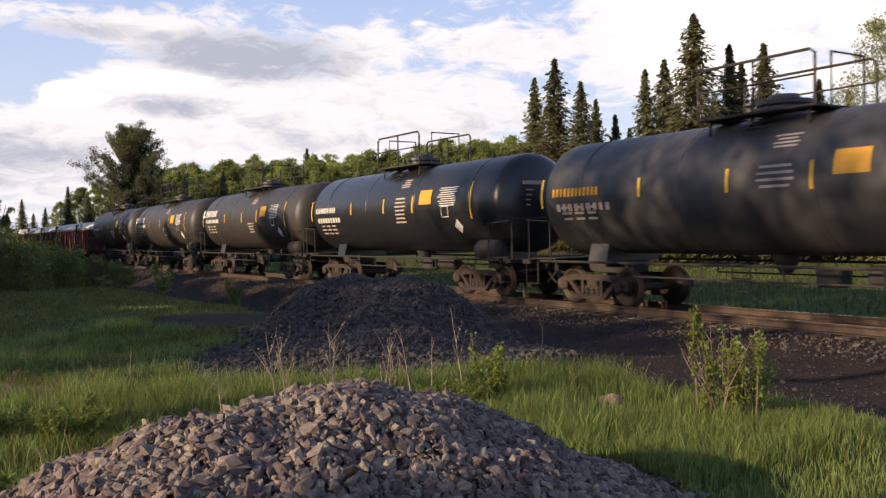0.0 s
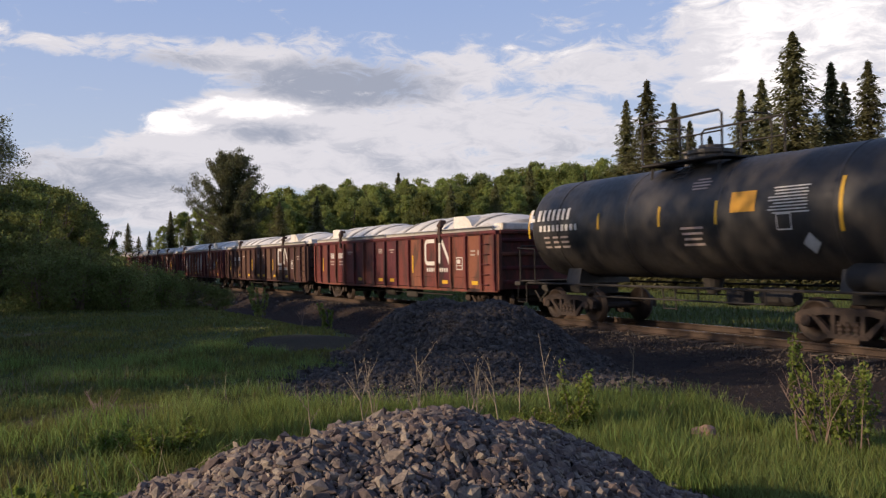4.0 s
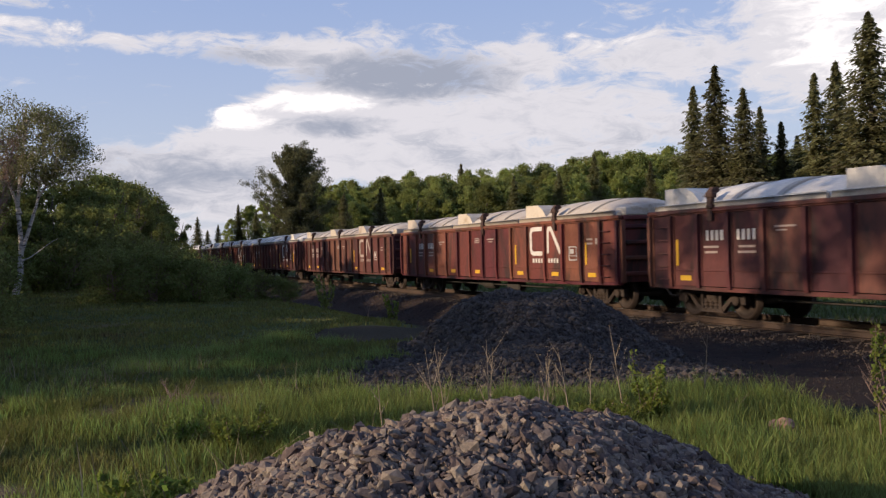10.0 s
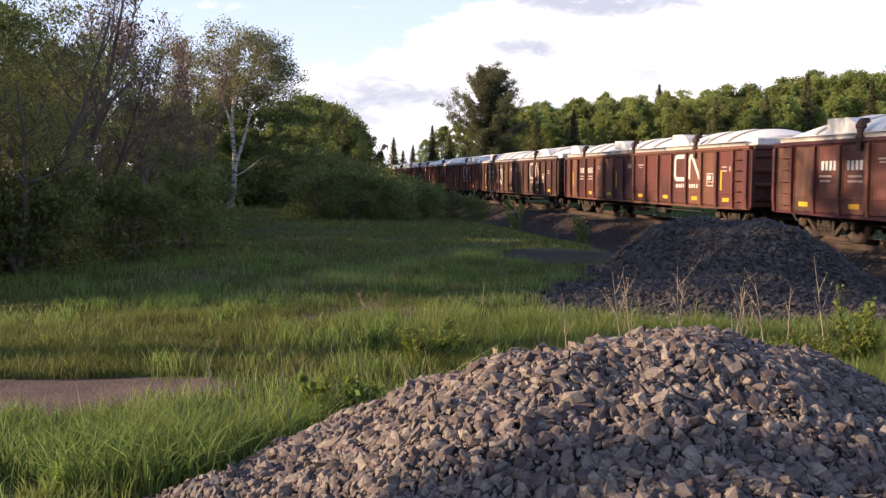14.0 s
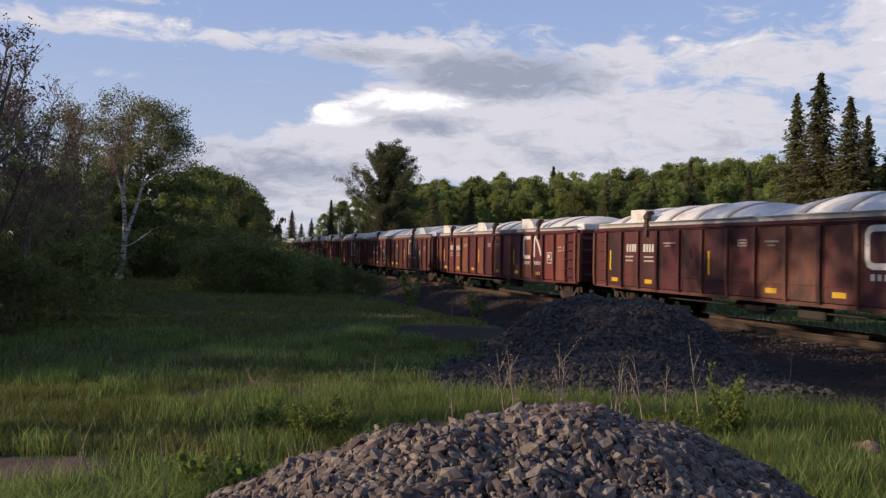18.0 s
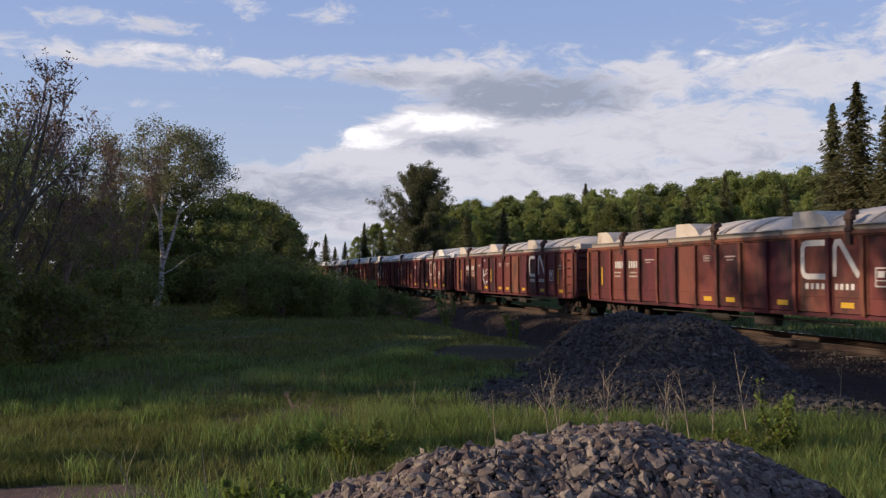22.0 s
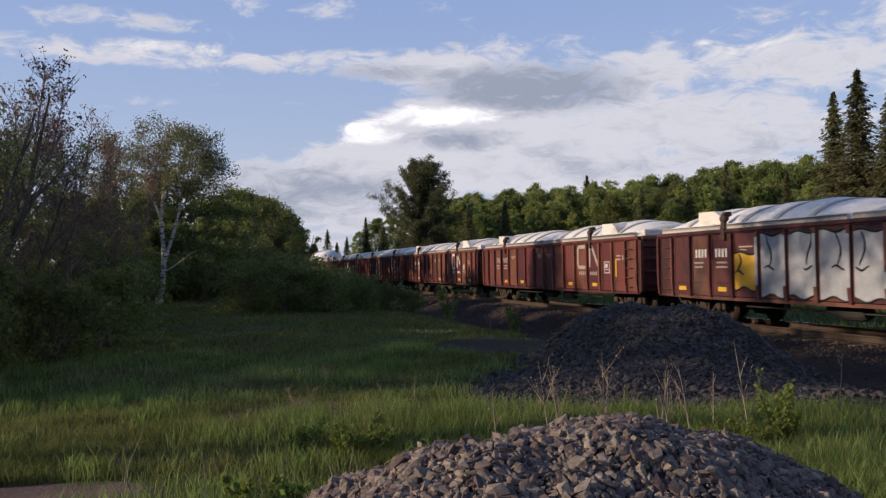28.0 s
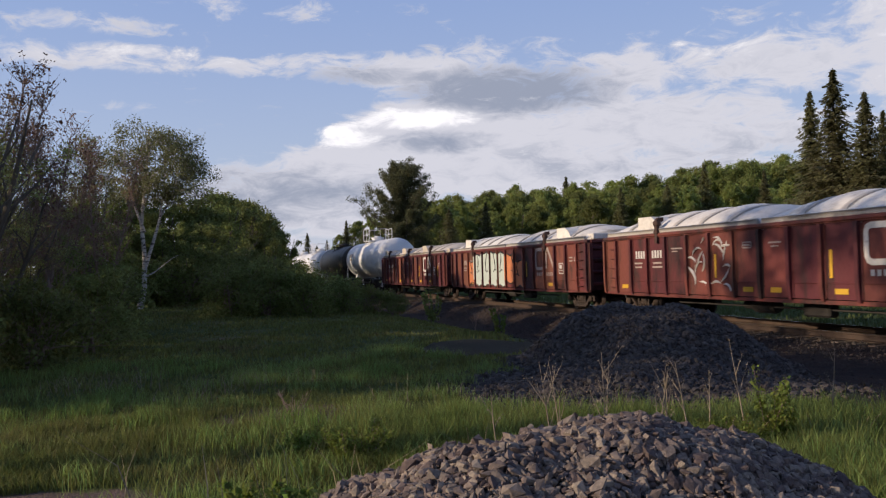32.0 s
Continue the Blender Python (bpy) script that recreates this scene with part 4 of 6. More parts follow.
def make_trees():
    rng = np.random.default_rng(21)
    # spruces behind the train
    sp = [tagged(spruce(rng, 10.0, w, NEEDLE, dense=1.75), "tall narrow dark green spruce behind the railway", "spruce tree", "spruces behind the railway") for w in (4.7, 5.5, 7.3)]
    used = set()
    for az, el, r, k in SPRUCES:
        x, y = polar(az, r)
        h = tall(el, r, x, y)
        (place if k not in used else again)(sp[k], x, y, h / 10.0, az * 1.7)
        used.add(k)
    # the wood on the rise
    forms = []
    for k in range(6):
        f = broadleaf(rng, 10.0, (4.8, 5.4, 4.3, 5.8, 4.6, 3.8)[k], LEAF_SPRING if k % 3 else LEAF_DARK, BARK, 15000, 0.095, 0.08, 130, 1, 0.66)
        forms.append(tagged(f, "leafy green deciduous tree in the wood", "tree", "trees of the far wood"))
    first = set()
    for az, el, r, k in WOOD:
        x, y = polar(az, r)
        h = tall(el, r, x, y)
        if h < 2:
            continue
        (place if k not in first else again)(forms[k], x, y, h / 10.0, az * 2.3)
        first.add(k)
    # single trees
    x, y = polar(13.2, 88)
    tagged(place(pine(rng, tall(6.6, 88, x, y), 8.8), x, y, 1.0, radians(-13)), "broad old white pine with ragged layered boughs", "pine tree")
    x, y = polar(59.6, 50)
    pale = broadleaf(rng, tall(12.2, 50, x, y), 7.0, LEAF_PALE, BARK, 16000, 0.07, 0.1, 110, 1, 0.6, "tree")
    tagged(place(pale, x, y), "thin pale yellow-green tree just coming into leaf", "tree")
    x, y = polar(-3.55, 35.5)
    place(birch(rng), x, y, tall(9.4, 35.5, x, y) / 7.0, radians(4))
    x, y = polar(-6.1, 37)
    place(slim_birch(rng), x, y, tall(8.6, 37, x, y) / 7.0, radians(4))
    for az, el, r, wide, stems in BARE:
        x, y = polar(az, r)
        place(tagged(twiggy(rng, tall(el, r, x, y), wide, BARK_RED, BUD, stems), "leafless reddish-brown tree just in bud", "bare tree", "trees along the meadow"), x, y)
    # leafy trees and bushes at the meadow's edge
    edge = []
    for k, (w, lv, sz, ld, cl) in enumerate(((3.6, 9000, 0.085, LEAF_DARK, 52), (4.0, 9000, 0.085, LEAF_DARK, 52), (4.6, 9000, 0.085, LEAF_DARK, 60), (3.0, 17000, 0.03, LEAF_THICKET, 80), (3.4, 7000, 0.036, LEAF_SPRING, 60), (3.4, 4200, 0.055, LEAF_SPRING, 28))):
        t = broadleaf(rng, 6.0, w, ld, BARK, lv, sz, (0.03, 0.03, 0.03, 0.03, 0.4, 0.58)[k], cl, 3 if k < 4 else 1, 0.85)
        edge.append(tagged(t, "dense green leafy tree at the meadow's edge", "tree", "trees along the meadow"))
    done = set()
    for az, el, r, k in EDGE:
        x, y = polar(az, r)
        (place if k not in done else again)(edge[k], x, y, tall(el, r, x, y) / 6.0, az * 3.1)
        done.add(k)
    # trees out of view, added only for the shade they cast
    for x, y, h in BEYOND:
        again(edge[(int(y) // 4) % 3], x, y, h / 6.0, x + 2 * y)
    placed = set()
    for x, y, h, k in SHADY:
        (again if k in placed or k < 4 else place)(edge[k], x, y, h / 6.0, x + y)
        placed.add(k)
    bush = [tagged(broadleaf(rng, 1.6, 3.0, LEAF_DARK, BARK_RED, 8000, 0.05, 0.0, 60, 6, 0.95, "bush"), "low dense dark green bush", "bush", "bushes along the meadow") for k in range(2)]
    done = set()
    for x, y, s, k in BUSHES:
        (place if k not in done else again)(bush[k], x, y, s, x * 3 + y)
        done.add(k)


SPRUCES = [(38.7, 10.0, 62, 0), (40.0, 11.2, 60, 1), (41.65, 9.7, 58, 1), (42.6, 8.5, 60, 0), (43.8, 7.5, 60, 0), (45.7, 10.2, 58, 0), (46.9, 10.8, 60, 1), (48.7, 13.3, 56, 2),
           (50.8, 11.4, 58, 0), (51.5, 10.2, 60, 0), (52.8, 11.3, 57, 1), (55.9, 8.9, 60, 0), (57.5, 8.1, 60, 0), (44.7, 6.6, 64, 1), (47.7, 8.0, 66, 1), (49.9, 8.2, 66, 1), (54.3, 7.8, 64, 1),
           (9.5, 3.3, 96, 0), (7.0, 2.55, 190, 1), (8.25, 2.05, 190, 1), (23.9, 5.75, 205, 1), (10.6, 2.9, 92, 1), (16.2, 3.9, 84, 2), (21.8, 4.6, 120, 1), (7.6, 1.7, 230, 2), (6.2, 1.8, 230, 2),
           (32.5, 6.1, 100, 1), (27.3, 4.9, 98, 1), (18.6, 4.3, 90, 1), (36.0, 5.5, 96, 0), (30.2, 4.9, 97, 2), (60.5, 9.5, 58, 1), (63.5, 10.5, 58, 2), (67, 9.0, 58, 1)]
WOOD = []
_r = random.Random(11)
for _k in range(74):
    _az = 14.5 + 0.72 * _k + _r.uniform(-0.35, 0.35)
    _el = np.interp(_az, (14, 18, 20, 22, 26.5, 29, 32.2, 36.6, 40, 68), (4.7, 4.7, 5.1, 5.3, 5.2, 5.5, 6.1, 6.2, 5.6, 6.2))
    WOOD.append((_az, float(_el) + _r.uniform(-0.55, 0.12), _r.uniform(118, 138), _r.randrange(6)))
    WOOD.append((_az + 0.36, float(_el) - _r.uniform(0.25, 0.8), _r.uniform(110, 118), _r.randrange(6)))
    WOOD.append((_az + 0.15, float(_el) - _r.uniform(0.9, 2.4), _r.uniform(96, 108), _r.randrange(6)))
for _az, _el, _d in ((9.0, 2.3, 110), (10.2, 3.2, 100), (11.2, 3.6, 96), (12.1, 3.4, 93), (14.6, 3.6, 92), (15.6, 4.4, 98), (17.0, 4.3, 104), ):
    WOOD.append((_az, _el, _d, _r.randrange(6)))
BARE = [(-10.4, 12.6, 21, 2.0, 2), (-8.6, 10.0, 24, 3.0, 3), (-7.3, 8.9, 27, 3.0, 3), (-11.6, 10.6, 19, 2.2, 3), (-5.9, 8.2, 33, 2.6, 2)]
EDGE = [(2.0, 4.8, 66, 2), (2.5, 4.6, 72, 0), (3.2, 4.4, 78, 2), (4.55, 3.3, 84, 1), (3.9, 3.9, 76, 0), (3.3, 4.2, 68, 1), (4.85, 2.9, 96, 0), (4.3, 3.4, 92, 2), (3.6, 3.9, 86, 0), (2.7, 4.5, 62, 2), (1.9, 4.8, 57, 1), (1.2, 5.05, 51, 1), (0.3, 4.6, 47, 0),
        (1.4, 4.6, 70, 2), (2.2, 4.5, 76, 0), (2.6, 4.4, 82, 2), (2.9, 4.2, 89, 1), (3.4, 4.0, 95, 2), (3.9, 3.6, 101, 0), (4.2, 3.4, 88, 2), (1.6, 4.7, 64, 0), (3.0, 4.0, 104, 2),
        (-1.0, 4.7, 46, 2), (-2.3, 4.6, 45, 0), (-3.6, 4.75, 46, 1), (-5.0, 4.8, 45, 2), (-6.4, 4.6, 43, 0), (-7.8, 4.7, 42, 2), (-9.3, 4.6, 40, 0), (0.6, 3.0, 41, 2), (-0.9, 3.2, 40, 0), (-2.4, 2.9, 40, 2),
        (-4.0, 3.1, 40, 0), (-5.4, 3.0, 39, 2), (-6.8, 4.4, 36, 2), (-9.3, 4.4, 32, 0),
        (-8.6, 2.8, 25, 2), (-11.3, 5.0, 21, 3), (-12.8, 8.0, 19, 3), (-14.9, 13.3, 17, 3), (-16.8, 12.6, 15.5, 3), (-13.6, 5.0, 16, 3), (-15.6, 8.0, 15, 3), (-16, 9.5, 26, 2), (-13, 7.3, 33, 1), (-17, 8, 36, 0), (3.9, 2.9, 66, 0)]
# Unseen trees left of the view, placed so their crowns shade train and pile.
SHADY = [(-8.4, 8.8, 11.0, 5), (-10.6, 13.4, 11.4, 5), (-9.4, 17.6, 11.0, 5), (-9.0, 21.4, 10.8, 5), (-10.8, 4.6, 11.4, 5),
         (-7.4, 12.7, 6.0, 4), (-8.2, 15.1, 6.2, 2), (-7.6, 17.4, 6.0, 4), (-8.6, 19.6, 6.2, 2), (-9.0, 12.0, 5.6, 4), (-9.4, 14.0, 5.2, 4)]
# More unseen trees, added further out to shade the meadow.
BEYOND = [(-13.5 + 1.5 * math.sin(k * 2.1), 24 + 3.2 * k, 7.4 + 0.6 * math.sin(k * 1.3)) for k in range(4)]
BUSHES = [(-2.6, 37, 1.2, 0), (-0.6, 38.5, 1.2, 1), (-4.6, 37, 1.25, 0), (-1.5, 41, 1.5, 1), (0.8, 40, 1.2, 0),
          (0.9, 29.0, 0.85, 1), (2.2, 29.4, 0.85, 0), (3.6, 30.0, 0.78, 1), (5.0, 31.5, 0.68, 0), (6.2, 33.5, 0.56, 1), (3.4, 35, 0.9, 0), (4.8, 37, 0.75, 1), (2.0, 33, 1.1, 1),
          (4.2, 43, 0.95, 0), (-2.4, 24, 0.9, 1), (-2.3, 20.0, 0.85, 0), (-2.8, 16.4, 0.8, 1), (-3.9, 14.6, 0.9, 0), (-5.4, 13.6, 1.0, 1), (7.2, 33.2, 0.5, 0), (3.9, 52, 1.05, 1), (4.4, 61, 1.1, 0),
          (-6.9, 12.6, 1.1, 0), (5.0, 70, 1.1, 1), (5.6, 80, 1.1, 0), (6.6, 92, 1.1, 1)]
make_trees()


# ---- the train ----
KEPT = {}


def shared(name, key, build, mat, parent, label="", smooth=False, at=None):
    """A part whose mesh is built once for all cars that have it."""
    if key not in KEPT:
        g = Geo()
        build(g)
        KEPT[key] = g.mesh(name, smooth)
        KEPT[key].materials.append(mat)
    ob = put(name, KEPT[key], None, parent, label)
    if ob.data.materials[0] != mat:
        ob.material_slots[0].link = "OBJECT"
        ob.material_slots[0].material = mat
    if at is not None:
        ob.matrix_basis = at
    return ob


WHEELS = []
SPIN_R = 0.42


def truck_frame(g):
    """The side frame of a freight truck, in the plane of the wheels' faces."""
    g.slab([(-1.16, 0.36), (-1.16, 0.56), (-0.98, 0.64), (-0.55, 0.70), (0.55, 0.70), (0.98, 0.64), (1.16, 0.56), (1.16, 0.36), (1.02, 0.36), (1.0, 0.50), (0.8, 0.52),
            (0.5, 0.57), (-0.5, 0.57), (-0.8, 0.52), (-1.0, 0.50), (-1.02, 0.36)], "x", -0.06, 0.06)
    for s in (-1, 1):
        g.slab([(s * 0.82, 0.54), (s * 0.70, 0.54), (s * 0.34, 0.24), (s * 0.42, 0.15)], "x", -0.05, 0.05)
        g.slab([(s * 0.36, 0.2), (s * 0.36, 0.6), (s * 0.27, 0.6), (s * 0.27, 0.2)], "x", -0.05, 0.05)
    g.slab([(-0.44, 0.14), (-0.40, 0.22), (0.40, 0.22), (0.44, 0.14)], "x", -0.065, 0.065)


def truck_tail(g):
    g.lathe([(0.18, 0.06), (0.22, 0.078), (0.26, 0.06), (0.3, 0.078), (0.34, 0.06), (0.38, 0.078), (0.42, 0.06), (0.46, 0.078)], "z", (0, 0, 0), 10)


def wheelset(g):
    for s in (-1, 1):
        rows = [(s * 0.685, 0.12), (s * 0.69, 0.46), (s * 0.72, 0.455), (s * 0.725, 0.425), (s * 0.81, SPIN_R), (s * 0.815, 0.36), (s * 0.775, 0.34), (s * 0.775, 0.16), (s * 0.83, 0.13), (s * 0.83, 0.08)]
        g.lathe(rows if s > 0 else rows[::-1], "x", (0, 0, 0), 28)
    g.lathe([(-0.98, 0.075), (-0.82, 0.085), (0.82, 0.085), (0.98, 0.075)], "x", (0, 0, 0), 12)


def truck(car, y):
    t = shared("truck", "bolster", lambda g: (g.box(0, 0, 0.5, 2.1, 0.34, 0.24, 0.03), g.box(0, 0, 0.66, 0.5, 0.5, 0.14, 0.02)), TRUCK, car)
    t.matrix_basis = pose(0, y, 0)
    for s in (-1, 1):
        f = shared("side_frame", "side_frame", truck_frame, TRUCK, t)
        f.matrix_basis = pose(s * 0.99, 0, 0)
        for q in (-0.17, 0, 0.17):
            shared("spring", "spring", truck_tail, TRUCK, t, at=pose(s * 1.0, q, 0))
        for e in (-0.89, 0.89):
            c = shared("bearing_cap", "bearing_cap", lambda g: g.lathe([(-0.09, 0.10), (0.06, 0.115), (0.09, 0.08)], "x", (0, 0, 0), 14), TRUCK, t)
            c.matrix_basis = pose(s * 1.03, e, 0.44, 0, 0, 0 if s > 0 else 180)
    for e in (-0.89, 0.89):
        w = shared("wheelset", "wheelset", wheelset, WHEEL, t, "rusty spoked-plate wheels with polished treads", True)
        w.matrix_basis = pose(0, e, SPIN_R)
        WHEELS.append(w)
    return t


def coupler(car, y):
    s = 1 if y > 0 else -1
    shared("coupler", "coupler%d" % s, lambda g: (g.box(0, 0, 0.82, 0.16, 0.55, 0.18, 0.03), g.box(0.03, s * 0.33, 0.82, 0.30, 0.24, 0.27, 0.06), g.tube([(-0.28, -s * 0.1, 0.72), (-0.3, s * 0.25, 0.42), (-0.2, s * 0.42, 0.4)], 0.03, 6)),
           UNDER, car, at=pose(0, y, 0))


GL, GW, G0, G1 = 8.45, 1.5, 0.75, 2.56      # half length, half width, foot and top of the sides above the rail
POSTS = [-8.36, -7.55, -6.55, -5.52, -4.45, -3.3, -2.2, -1.1, 0.0, 1.1, 2.2, 3.3, 4.45, 5.52, 6.55, 7.55, 8.36]


def post_shape(g):
    """A pressed side post: a shallow channel with flanges, a little narrower at the foot."""
    g.slab([(-0.075, G0 + 0.14), (-0.095, G0 + 0.34), (-0.095, G1 - 0.13), (-0.012, G1 - 0.13), (-0.012, G0 - 0.02), (-0.06, G0 - 0.02)], "y", -0.055, 0.055)
    g.box(-0.007, 0, (G0 + G1) / 2 - 0.05, 0.014, 0.2, G1 - G0 - 0.16, 0.004)


def panel_shape(g, wide):
    w = wide / 2 - 0.11
    n = 5
    vs, fs = [], []
    for i in range(n + 1):
        for j in range(4):
            u, v = -1 + 2 * i / n, j / 3
            vs.append((0.012 * (1 - u * u) * math.sin(math.pi * v), u * w, G0 + 0.02 + v * (G1 - G0 - 0.12)))
    for i in range(n):
        for j in range(3):
            fs.append((i * 4 + j, (i + 1) * 4 + j, (i + 1) * 4 + j + 1, i * 4 + j + 1))
    g.add(vs, fs)
    g.box(-0.004, 0, G0 + 0.38, 0.02, 2 * w, 0.035, 0.005)


def end_shape(g):
    g.box(0, 0, (G0 + G1) / 2, 2 * GW - 0.06, 0.05, G1 - G0 - 0.04, 0.01)


def ladder_shape(g):
    for k in range(6):
        z = G0 + 0.16 + 0.31 * k
        g.tube([(0, -0.2, z), (-0.08, -0.2, z), (-0.08, 0.2, z), (0, 0.2, z)], 0.012, 5)


def bracket_shape(g):
    g.slab([(-0.03, G1 - 0.3), (-0.03, G1 + 0.36), (0.05, G1 + 0.46), (0.2, G1 + 0.46), (0.22, G1 + 0.36), (0.07, G1 + 0.3), (0.05, G1 - 0.3)], "y", -0.075, 0.075)
    g.box(0.03, 0, G1 + 0.28, 0.16, 0.26, 0.14, 0.03)
    g.box(0.0, 0, G1 + 0.02, 0.1, 0.22, 0.1, 0.02)


def lid_shape(y0, y1, ribs, rise, ends):
    """A vaulted cover from y0 to y1 with cross ribs; the ends come down in a hip."""
    def build(g):
        ny, nx = int((y1 - y0) / 0.08), 22
        vs, fs = [], []
        for i in range(ny + 1):
            y = y0 + (y1 - y0) * i / ny
            e = min((y - y0) / ends, (y1 - y) / ends, 1.0)
            e = 1 - (1 - e) ** 2
            ph = (y - y0) / (y1 - y0) * ribs
            puff = abs(math.sin(math.pi * ph)) ** 0.5
            for j in range(nx + 1):
                u = -1 + 2 * j / nx
                arch = (1 - abs(u) ** 2.2) ** 0.85
                z = G1 + 0.05 + (rise * (0.5 + 0.5 * e) * arch) * (0.80 + 0.20 * puff)
                vs.append((u * (GW - 0.04), y, z))
        for i in range(ny):
            for j in range(nx):
                a = i * (nx + 1) + j
                fs.append((a, a + 1, a + nx + 2, a + nx + 1))
        g.add(vs, fs)
        for s in (-1, 1):
            g.box(s * (GW - 0.03), (y0 + y1) / 2, G1 + 0.07, 0.09, y1 - y0, 0.15, 0.025)
        for y in (y0 + 0.03, y1 - 0.03):
            prof = [(-GW + 0.05, G1)] + [((-1 + 2 * k / 14) * (GW - 0.05), G1 + 0.04 + rise * 0.52 * (1 - abs(-1 + 2 * k / 14) ** 2.2) ** 0.85) for k in range(15)] + [(GW - 0.05, G1)]
            g.slab(prof, "y", y - 0.02, y + 0.02)
    return build


def ends_of(form):
    return 2.2 if form == "long" else 1.5


def lid_rib(rise):
    """A raised strip that crosses a cover from edge to edge."""
    def build(g):
        top, low = [], []
        for j in range(19):
            u = -1 + 2 * j / 18
            x, z = u * (GW - 0.05), G1 + 0.05 + rise * (1 - abs(u) ** 2.2) ** 0.85
            top.append((x, z + 0.075)), low.append((x, z - 0.03))
        n = 19
        v = [(x, s, z) for s in (-0.085, 0.085) for x, z in top + low]
        f = []
        for i in range(n - 1):
            f += [(i, i + 1, 2 * n + i + 1, 2 * n + i), (i, n + i, n + i + 1, i + 1), (2 * n + i, 2 * n + i + 1, 3 * n + i + 1, 3 * n + i)]
        g.add(v, f)
    return build


def box_shape(g):
    """The moulded block that stands up from a cover."""
    g.slab([(-0.28, 0), (-0.26, 0.47), (0.5, 0.46), (0.8, 0.32), (1.05, 0.06), (1.05, 0)], "x", -1.40, 1.40)


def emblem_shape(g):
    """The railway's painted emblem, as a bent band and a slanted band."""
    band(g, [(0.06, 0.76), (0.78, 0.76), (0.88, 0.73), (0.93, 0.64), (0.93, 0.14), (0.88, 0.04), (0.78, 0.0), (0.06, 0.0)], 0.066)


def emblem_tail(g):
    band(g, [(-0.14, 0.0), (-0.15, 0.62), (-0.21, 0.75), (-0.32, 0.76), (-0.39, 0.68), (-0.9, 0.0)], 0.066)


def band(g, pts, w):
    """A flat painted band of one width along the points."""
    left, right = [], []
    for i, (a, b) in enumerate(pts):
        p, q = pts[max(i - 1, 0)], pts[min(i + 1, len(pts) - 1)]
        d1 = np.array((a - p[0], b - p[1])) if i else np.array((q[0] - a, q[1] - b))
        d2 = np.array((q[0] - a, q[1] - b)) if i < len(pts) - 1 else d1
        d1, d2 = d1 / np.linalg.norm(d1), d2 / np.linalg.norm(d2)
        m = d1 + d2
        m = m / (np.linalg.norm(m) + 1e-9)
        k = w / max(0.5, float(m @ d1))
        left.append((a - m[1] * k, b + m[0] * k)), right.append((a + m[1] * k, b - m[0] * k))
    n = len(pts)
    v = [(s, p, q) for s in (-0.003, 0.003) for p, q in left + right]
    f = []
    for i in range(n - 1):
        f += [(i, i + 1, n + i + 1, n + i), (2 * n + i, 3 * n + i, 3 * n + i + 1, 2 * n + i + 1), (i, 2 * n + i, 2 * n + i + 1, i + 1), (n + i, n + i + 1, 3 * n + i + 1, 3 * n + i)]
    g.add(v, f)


def bars(key, rows):
    """Rows of (y, z, length, height) as flat painted bars."""
    def build(g):
        for y, z, a, b in rows:
            g.box(0, y, z, 0.006, a, b)
    return build


def text_bars(seed, y0, y1, z, h, n):
    """Bars in the rhythm of a line of figures that cannot be given."""
    r = random.Random(seed)
    w = (y1 - y0) / n
    out = []
    for i in range(n):
        out.append((y0 + w * (i + 0.5), z, w * r.uniform(0.5, 0.68), h))
    return out


FACE = -GW + 0.002      # the plane of the near side's sheets


def spray(seed, y0, y1):
    """Loose sprayed strokes between y0 and y1."""
    r = random.Random(seed)

    def strokes(n):
        for i in range(n):
            g = Geo()
            p = np.array((r.uniform(y0 + 0.2, y1 - 0.2), r.uniform(G0 + 0.25, G1 - 0.3)))
            a, b = r.uniform(-1.6, 1.6), r.uniform(-1.2, 1.2)
            pts = []
            for k in range(6):
                pts.append((-0.008, float(p[0]), float(p[1])))
                p = p + np.array((math.sin(a), math.cos(a))) * 0.11
                p[1] = min(max(p[1], G0 + 0.15), G1 - 0.25)
                a += b * 0.45
            g.tube(pts, [0.01, 0.025, 0.034, 0.03, 0.022, 0.008], 4)
            yield g
    return strokes


# which sheets of two cars are sprayed over: paint, and the foot and top of the field as shares of the height
SPRAYED = {17: {11: (MARK_YELLOW, 0.1, 0.7), 10: (SILVER, 0.0, 1.0), 9: (SILVER, 0.0, 1.0), 8: (SILVER, 0.0, 1.0), 7: (SILVER, 0.0, 0.97), 6: (SPRAY_PALE, 0.0, 0.42), 5: (SPRAY_YELLOW, 0.0, 0.55)},
           21: {12: (SPRAY_ORANGE, 0.05, 0.75), 11: (SPRAY_PALE, 0.0, 0.95), 10: (SPRAY_PALE, 0.0, 1.0), 9: (SPRAY_PALE, 0.0, 1.0), 8: (SPRAY_PALE, 0.0, 0.97), 7: (SPRAY_ORANGE, 0.1, 0.9), 6: (SPRAY_ORANGE, 0.0, 0.7)}}


